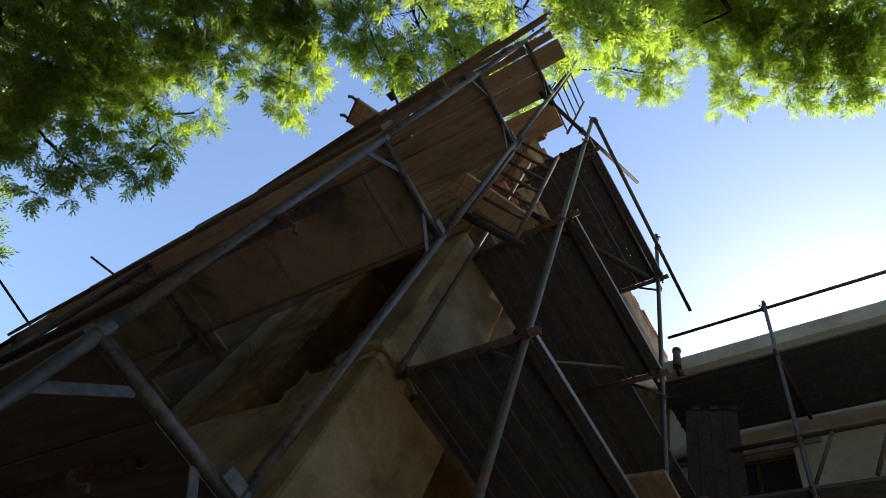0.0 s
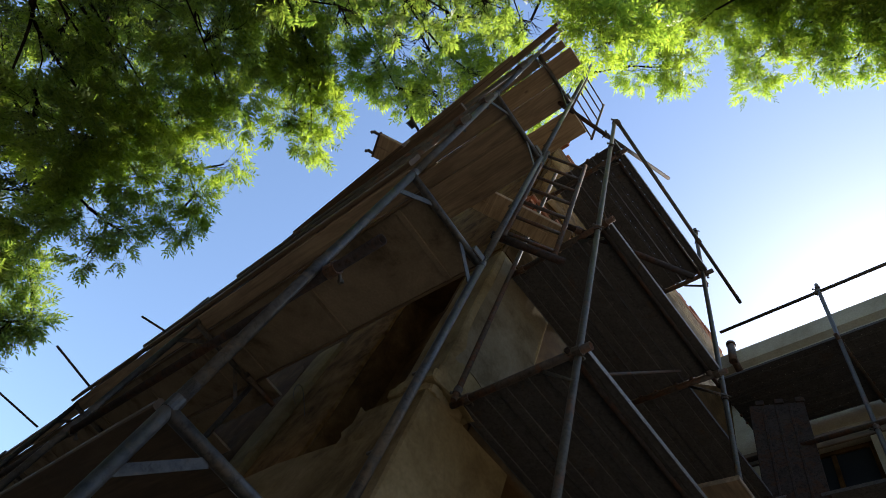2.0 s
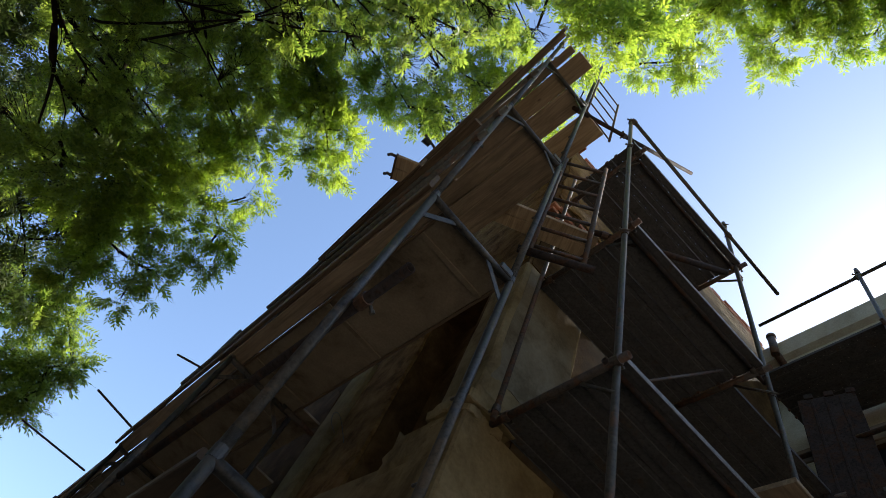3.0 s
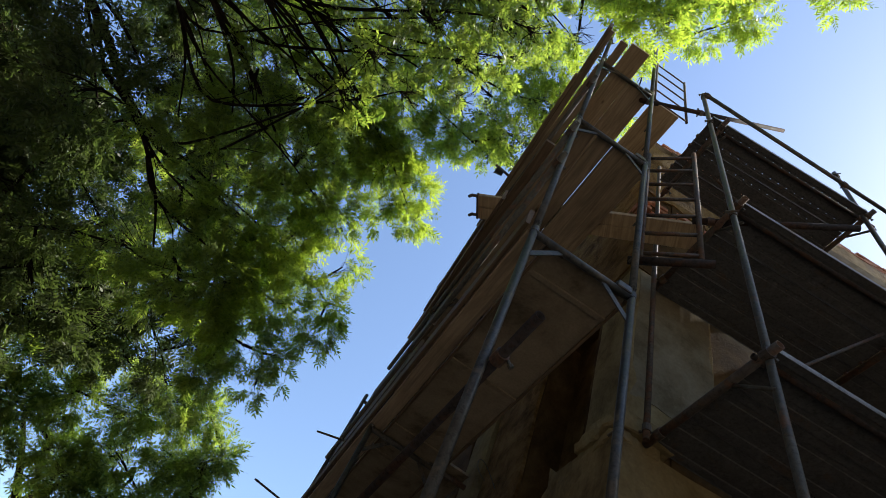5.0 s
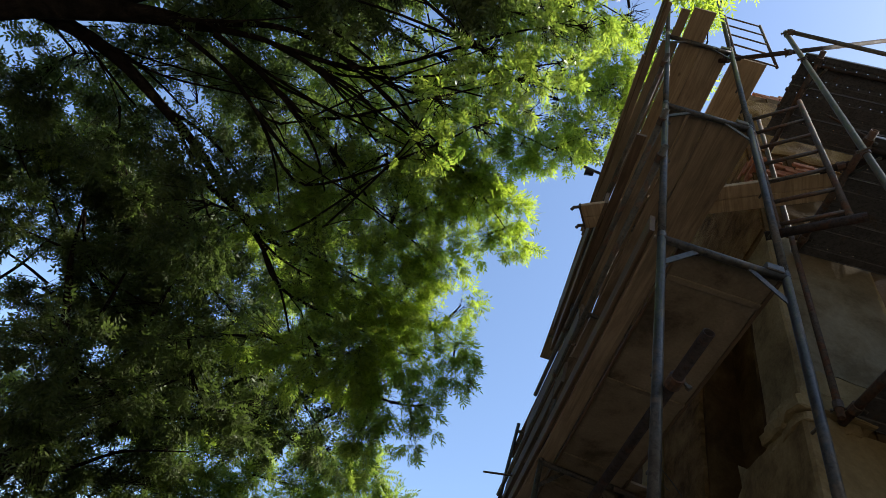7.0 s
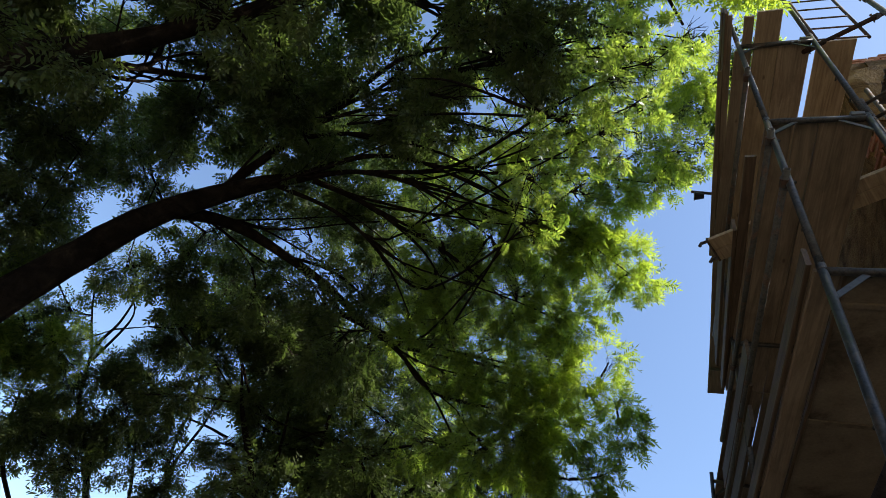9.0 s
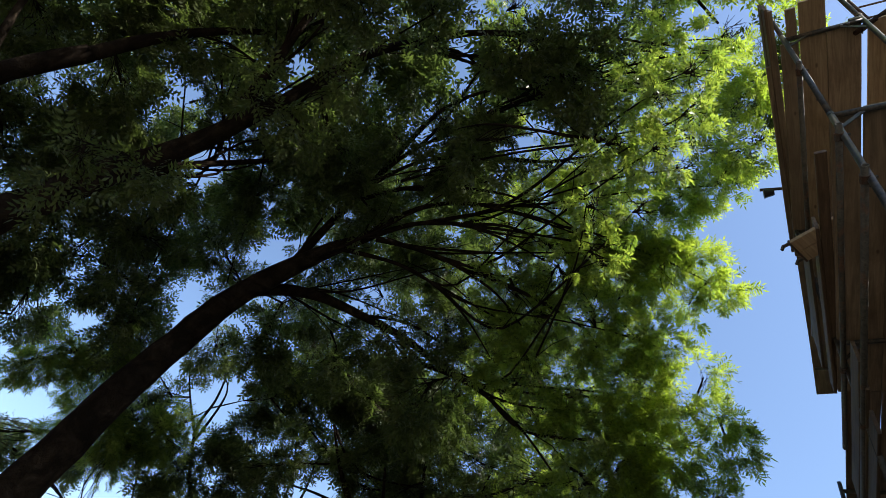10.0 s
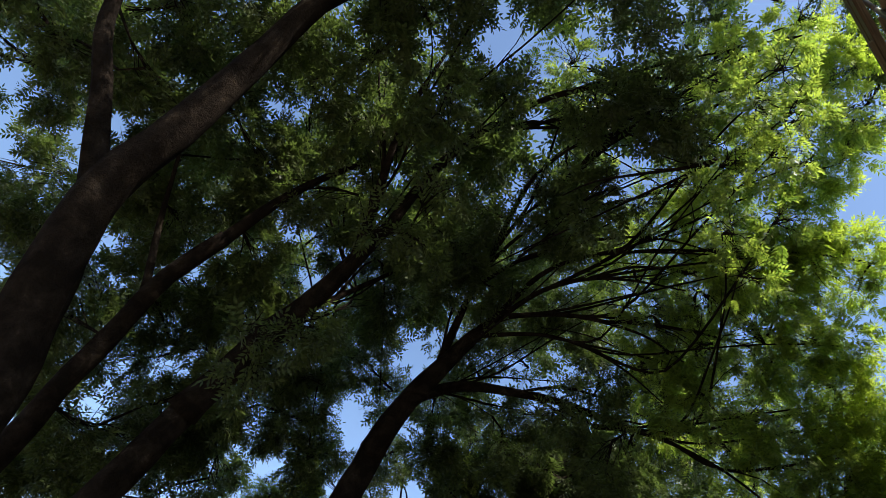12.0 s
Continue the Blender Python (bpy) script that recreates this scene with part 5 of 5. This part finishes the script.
LOW_LIMBS = [
    ([(-7.2, 7.7, 4.9), (-7.1, 7.7, 5.3), (-6.7, 7.6, 6.1), (-6.0, 7.5, 7.2), (-5.5, 7.1, 8.1)], 0.1, 0.015),
    ([(-7.3, 7.8, 4.5), (-6.7, 7.9, 5.3), (-6.1, 8.0, 6.0), (-4.9, 8.3, 6.7)], 0.08, 0.012),
    ([(-7.1, 7.7, 5.2), (-7.5, 7.1, 5.9), (-8.0, 6.2, 6.9), (-8.1, 5.8, 7.2), (-8.3, 5.3, 7.8)], 0.12, 0.015),
    ([(-6.9, 7.6, 5.7), (-6.8, 7.1, 6.9), (-6.7, 6.5, 7.9), (-6.4, 6.1, 8.7)], 0.07, 0.012),
    ([(-6.7, 7.6, 6.1), (-6.1, 7.6, 6.8), (-5.6, 7.9, 6.8), (-5.0, 7.9, 7.3)], 0.05, 0.01),
    ([(-7.4, 7.8, 4.2), (-6.7, 8.1, 4.7), (-6.1, 8.2, 5.4), (-5.2, 8.5, 6.0)], 0.06, 0.01),
    ([(-7.5, 7.1, 5.9), (-7.4, 6.7, 6.8), (-7.4, 6.2, 7.6), (-7.3, 5.9, 8.1)], 0.05, 0.01),
]
LOBES_WEST = [
    (-12.5, -1.7, 5.7, 1.1), (-12.3, -0.2, 6.7, 1.1), (-11.5, 0.6, 7.9, 0.9), (-12.1, -2.7, 6.9, 1.0), (-11.3, 2.2, 7.9, 0.9),
    (-9.8, 0.3, 7.7, 0.9), (-10.8, 1.8, 7.3, 0.8), (-10.6, 3.4, 8.3, 0.8), (-8.6, -0.6, 7.9, 0.9),
]
LOBES_NORTH = [(-6.5, 8.6, 6.8, 1.1), (-6.3, 7.2, 7.4, 1.0)]
LOBES_TOP = [
    (-1.6, 1.3, 10.0, 0.8), (-1.6, 0.3, 10.5, 0.8), (-3.0, 1.6, 10.1, 0.8), (-1.4, 0.9, 10.6, 0.8), (-2.6, 2.7, 10.2, 0.8),
    (-0.5, 0.6, 10.4, 0.6), (-3.4, -0.7, 11.1, 0.8),
]
LOBES_DEEP = [
    (-5.8, 6.2, 5.3, 0.9), (-4.6, 6.6, 5.9, 0.6), (-4.0, 6.7, 6.2, 0.6), (-6.6, 5.5, 5.4, 0.9), (-5.2, 5.6, 6.3, 0.8), (-5.9, 3.4, 7.9, 0.8),
    (-6.8, 6.7, 5.2, 0.9), (-6.0, 6.9, 6.2, 0.8), (-6.6, 7.3, 4.5, 0.9),
]
LOBES_BACK = [
    (-10.6, -1.7, 5.5, 1.0), (-10.2, -3.4, 6.4, 0.9), (-8.6, -5.0, 9.0, 1.0), (-7.8, -3.9, 9.6, 0.9), (-9.2, -3.2, 8.2, 0.9), (-9.8, -0.6, 6.9, 0.8),
    (-8.8, -1.9, 8.4, 0.8), (-7.9, -2.8, 9.4, 0.8),
    (-11.1, -1.0, 8.0, 0.9), (-11.2, -2.2, 8.1, 0.9), (-10.6, 0.5, 8.4, 0.9), (-11.7, -0.5, 6.9, 0.9), (-12.6, -1.4, 5.3, 1.0), (-11.5, -4.4, 7.9, 1.0),
    (-12.2, -2.0, 7.4, 0.48), (-12.0, -1.4, 7.7, 0.44), (-12.5, -1.1, 6.6, 0.45), (-12.4, -0.3, 6.7, 0.43), (-12.0, 0.4, 7.1, 0.43), (-12.6, 0.1, 5.8, 0.41), (-12.1, 0.8, 6.6, 0.36), (-12.7, 0.6, 4.9, 0.36), (-11.6, 0.4, 7.7, 0.4),
]
LOBES_SOUTH = [(-8.4, -6.0, 8.6, 0.7), (-7.3, -5.2, 9.8, 0.8), (-6.4, -4.4, 10.4, 0.8)]
EDGE = RIM_OUT + RIM_IN
MIDDLE = spread(WHORLS + LOBES_TOP + inward(EDGE, 42) + inward(EDGE[2:], 44, 1.9), 0.45)


def airy(lobes):
    """Leave the openings in the leaves through which the sky shows."""
    ways = ((Vector((-4.7, 1.9, 4.0)), Vector((-10.2, 8.1, 7.6)), 0.8), (Vector((-6.4, -0.6, 3.5)), Vector((-14.5, 2.4, 6.3)), 1.25),
            (Vector((-4.5, -1.6, 5.2)), Vector((-11.0, 0.8, 11.8)), 0.7), (Vector((-4.2, -0.8, 5.1)), Vector((-10.0, 2.9, 11.7)), 0.7))
    out = []
    for x, y, z, r in lobes:
        c = Vector((x, y, z))
        for a, b, gap in ways:
            f = max(0.0, min(1.0, (c - a).dot(b - a) / (b - a).length_squared))
            if (c - a.lerp(b, f)).length < gap:
                break
        else:
            out.append((x, y, z, r))
    return out


tree("tall ash tree with a leaning trunk and a wide green crown", [(-9.6, 1.9, -0.1), (-9.5, 1.8, 2.5), (-9.3, 1.7, 4.1), (-8.9, 1.6, 5.3), (-8.4, 1.55, 6.6), (-7.6, 1.5, 7.6), (-7.1, 1.55, 8.1)],
     [([(-8.4, 1.55, 6.6), (-7.5, 1.48, 7.6), (-6.9, 1.65, 8.45), (-6.5, 1.8, 8.95), (-6.2, 1.86, 9.2)], 0.22, 0.07),
      ([(-8.0, 1.5, 7.4), (-7.4, 2.3, 8.2), (-6.4, 3.6, 8.5), (-5.2, 5.07, 8.4), (-4.0, 6.2, 8.5)], 0.13, 0.03)] + FAN_MIDDLE + FAN_UPPER[:2] + FAN_UPPER[5:],
     EDGE, 1250, M_LEAF_LIT, 3, 0.74, (0.38, 0.14), loose=0.45, mid=MIDDLE, mid_m2=420, inner=airy(canopy(1, (-9.5, -4.5), (1.0, 12.0), 1.2, 9.4) + canopy(31, (-8.5, -4.6), (4.0, 9.5), 1.4, 7.7) + LOBES_DEEP + LOBES_NORTH) + airy(BEHIND) + OVERHEAD_SHADE,
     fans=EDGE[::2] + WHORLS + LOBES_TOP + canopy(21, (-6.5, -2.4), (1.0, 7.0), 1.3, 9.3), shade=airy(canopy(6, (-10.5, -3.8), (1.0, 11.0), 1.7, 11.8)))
tree("ash tree with long bare limbs under dense leaves", [(-9.9, -1.5, -0.1), (-9.7, -1.45, 2.5), (-9.3, -1.4, 4.2), (-8.9, -1.2, 5.6), (-8.0, -1.05, 7.0)],
     FAN_UPPER[2:5] +
     [([(-8.9, -1.2, 5.6), (-8.0, -1.05, 7.0), (-7.2, -0.95, 7.9), (-6.47, -0.87, 8.66)], 0.24, 0.10),
      ([(-8.4, -1.15, 6.4), (-8.2, -0.6, 8.0), (-7.6, 0.2, 9.4)], 0.12, 0.03),
      ([(-6.5, -1.1, 8.0), (-5.4, -1.9, 9.3), (-4.5, -2.2, 10.4)], 0.09, 0.02)],
     airy(canopy(2, (-12.0, -1.8), (-2.6, 1.0), 1.2, 9.8, 0.87) + LOBES_WEST + HANGING), 640, M_LEAF_SHADE, 5, 0.88, (0.34, 0.15),
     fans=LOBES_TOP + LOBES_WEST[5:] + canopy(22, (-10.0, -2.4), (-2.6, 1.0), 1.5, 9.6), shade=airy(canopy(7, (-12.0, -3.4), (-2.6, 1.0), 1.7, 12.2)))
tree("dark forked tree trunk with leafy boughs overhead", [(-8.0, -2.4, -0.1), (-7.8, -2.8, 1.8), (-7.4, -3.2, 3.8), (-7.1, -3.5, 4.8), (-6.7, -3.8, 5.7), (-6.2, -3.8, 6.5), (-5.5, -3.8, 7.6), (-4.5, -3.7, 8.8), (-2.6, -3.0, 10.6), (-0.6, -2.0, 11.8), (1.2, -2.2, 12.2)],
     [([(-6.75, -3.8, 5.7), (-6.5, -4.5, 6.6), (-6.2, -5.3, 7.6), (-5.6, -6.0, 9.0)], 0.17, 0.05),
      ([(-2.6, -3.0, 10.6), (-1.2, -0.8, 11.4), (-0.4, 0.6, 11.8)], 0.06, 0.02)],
     RIGHT_EDGE + RIGHT_BACK, 1150, M_LEAF_LIT, 8, 0.86, (0.42, 0.035), inner=canopy(3, (-12.5, -2.0), (-7.0, -2.6), 1.3, 9.5) + LOBES_SOUTH, inner_m2=520, shade=canopy(9, (-12.5, -3.0), (-7.0, -2.6), 1.8, 12.0))
# This tree stands in sun; its leaf tone carries part of that light.
tree("tree farther down the yard with sunlit-toned leaves", [(-4.6, 12.6, -0.1), (-4.4, 12.4, 3.0), (-4.0, 12.2, 5.6)],
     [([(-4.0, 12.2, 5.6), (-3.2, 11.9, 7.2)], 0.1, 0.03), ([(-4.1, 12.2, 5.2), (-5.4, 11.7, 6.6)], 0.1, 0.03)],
     FAR_LIT, 1000, M_LEAF_HALF_LIT, 11, 1.0, (0.3, 0.15))
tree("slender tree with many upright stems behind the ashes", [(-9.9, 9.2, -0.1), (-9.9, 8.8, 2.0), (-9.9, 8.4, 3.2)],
     [([(-9.9, 8.4, 3.1)] * (pts[0][2] < 6.6) + pts, r0, r1) for pts, r0, r1 in FAR_STEMS], FAR_DARK + airy(canopy(4, (-17.0, -13.0), (-6.0, 5.0), 2.1, 8.2, 0.8)), 900, M_LEAF_SHADE, 13, 0.85, (0.26, 0.14))
# Shade below the crowns is coloured into these dark-toned leaves.
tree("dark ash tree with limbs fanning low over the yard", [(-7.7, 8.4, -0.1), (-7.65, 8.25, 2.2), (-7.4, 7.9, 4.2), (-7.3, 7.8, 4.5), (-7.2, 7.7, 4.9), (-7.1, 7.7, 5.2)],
     LOW_LIMBS + [([(-9.0, 7.0, 7.2), (-9.4, 6.7, 7.2), (-9.9, 6.3, 7.1), (-10.3, 5.9, 7.0)], 0.035, 0.008)], LOW_DARK, 850, M_LEAF_SHADE, 23, 0.85, (0.30, 0.12), fans=LOW_DARK[::3])
# Lighter leaf tone here stands in for sun on the leaves.
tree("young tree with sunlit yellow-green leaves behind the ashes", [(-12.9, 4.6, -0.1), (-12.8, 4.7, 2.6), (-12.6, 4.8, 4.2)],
     [], FAR_GREEN, 1300, M_LEAF_HALF_LIT, 19, 0.7, (0.12, 0.04))
tree("slim dark ash trunk that leans towards the house", [(-10.5, -2.5, -0.1), (-10.3, -2.5, 2.6), (-9.83, -2.55, 4.41), (-9.43, -2.59, 5.46), (-8.75, -2.62, 6.68), (-8.0, -2.44, 7.64)],
     [([(-8.1, -2.46, 7.5), (-7.3, -2.2, 8.6), (-6.5, -1.7, 9.6)], 0.12, 0.03), ([(-8.9, -2.6, 6.5), (-8.7, -3.2, 7.6), (-8.2, -3.9, 8.8)], 0.08, 0.02)],
     LOBES_BACK, 800, M_LEAF_SHADE, 17, 0.88, (0.2, 0.12))
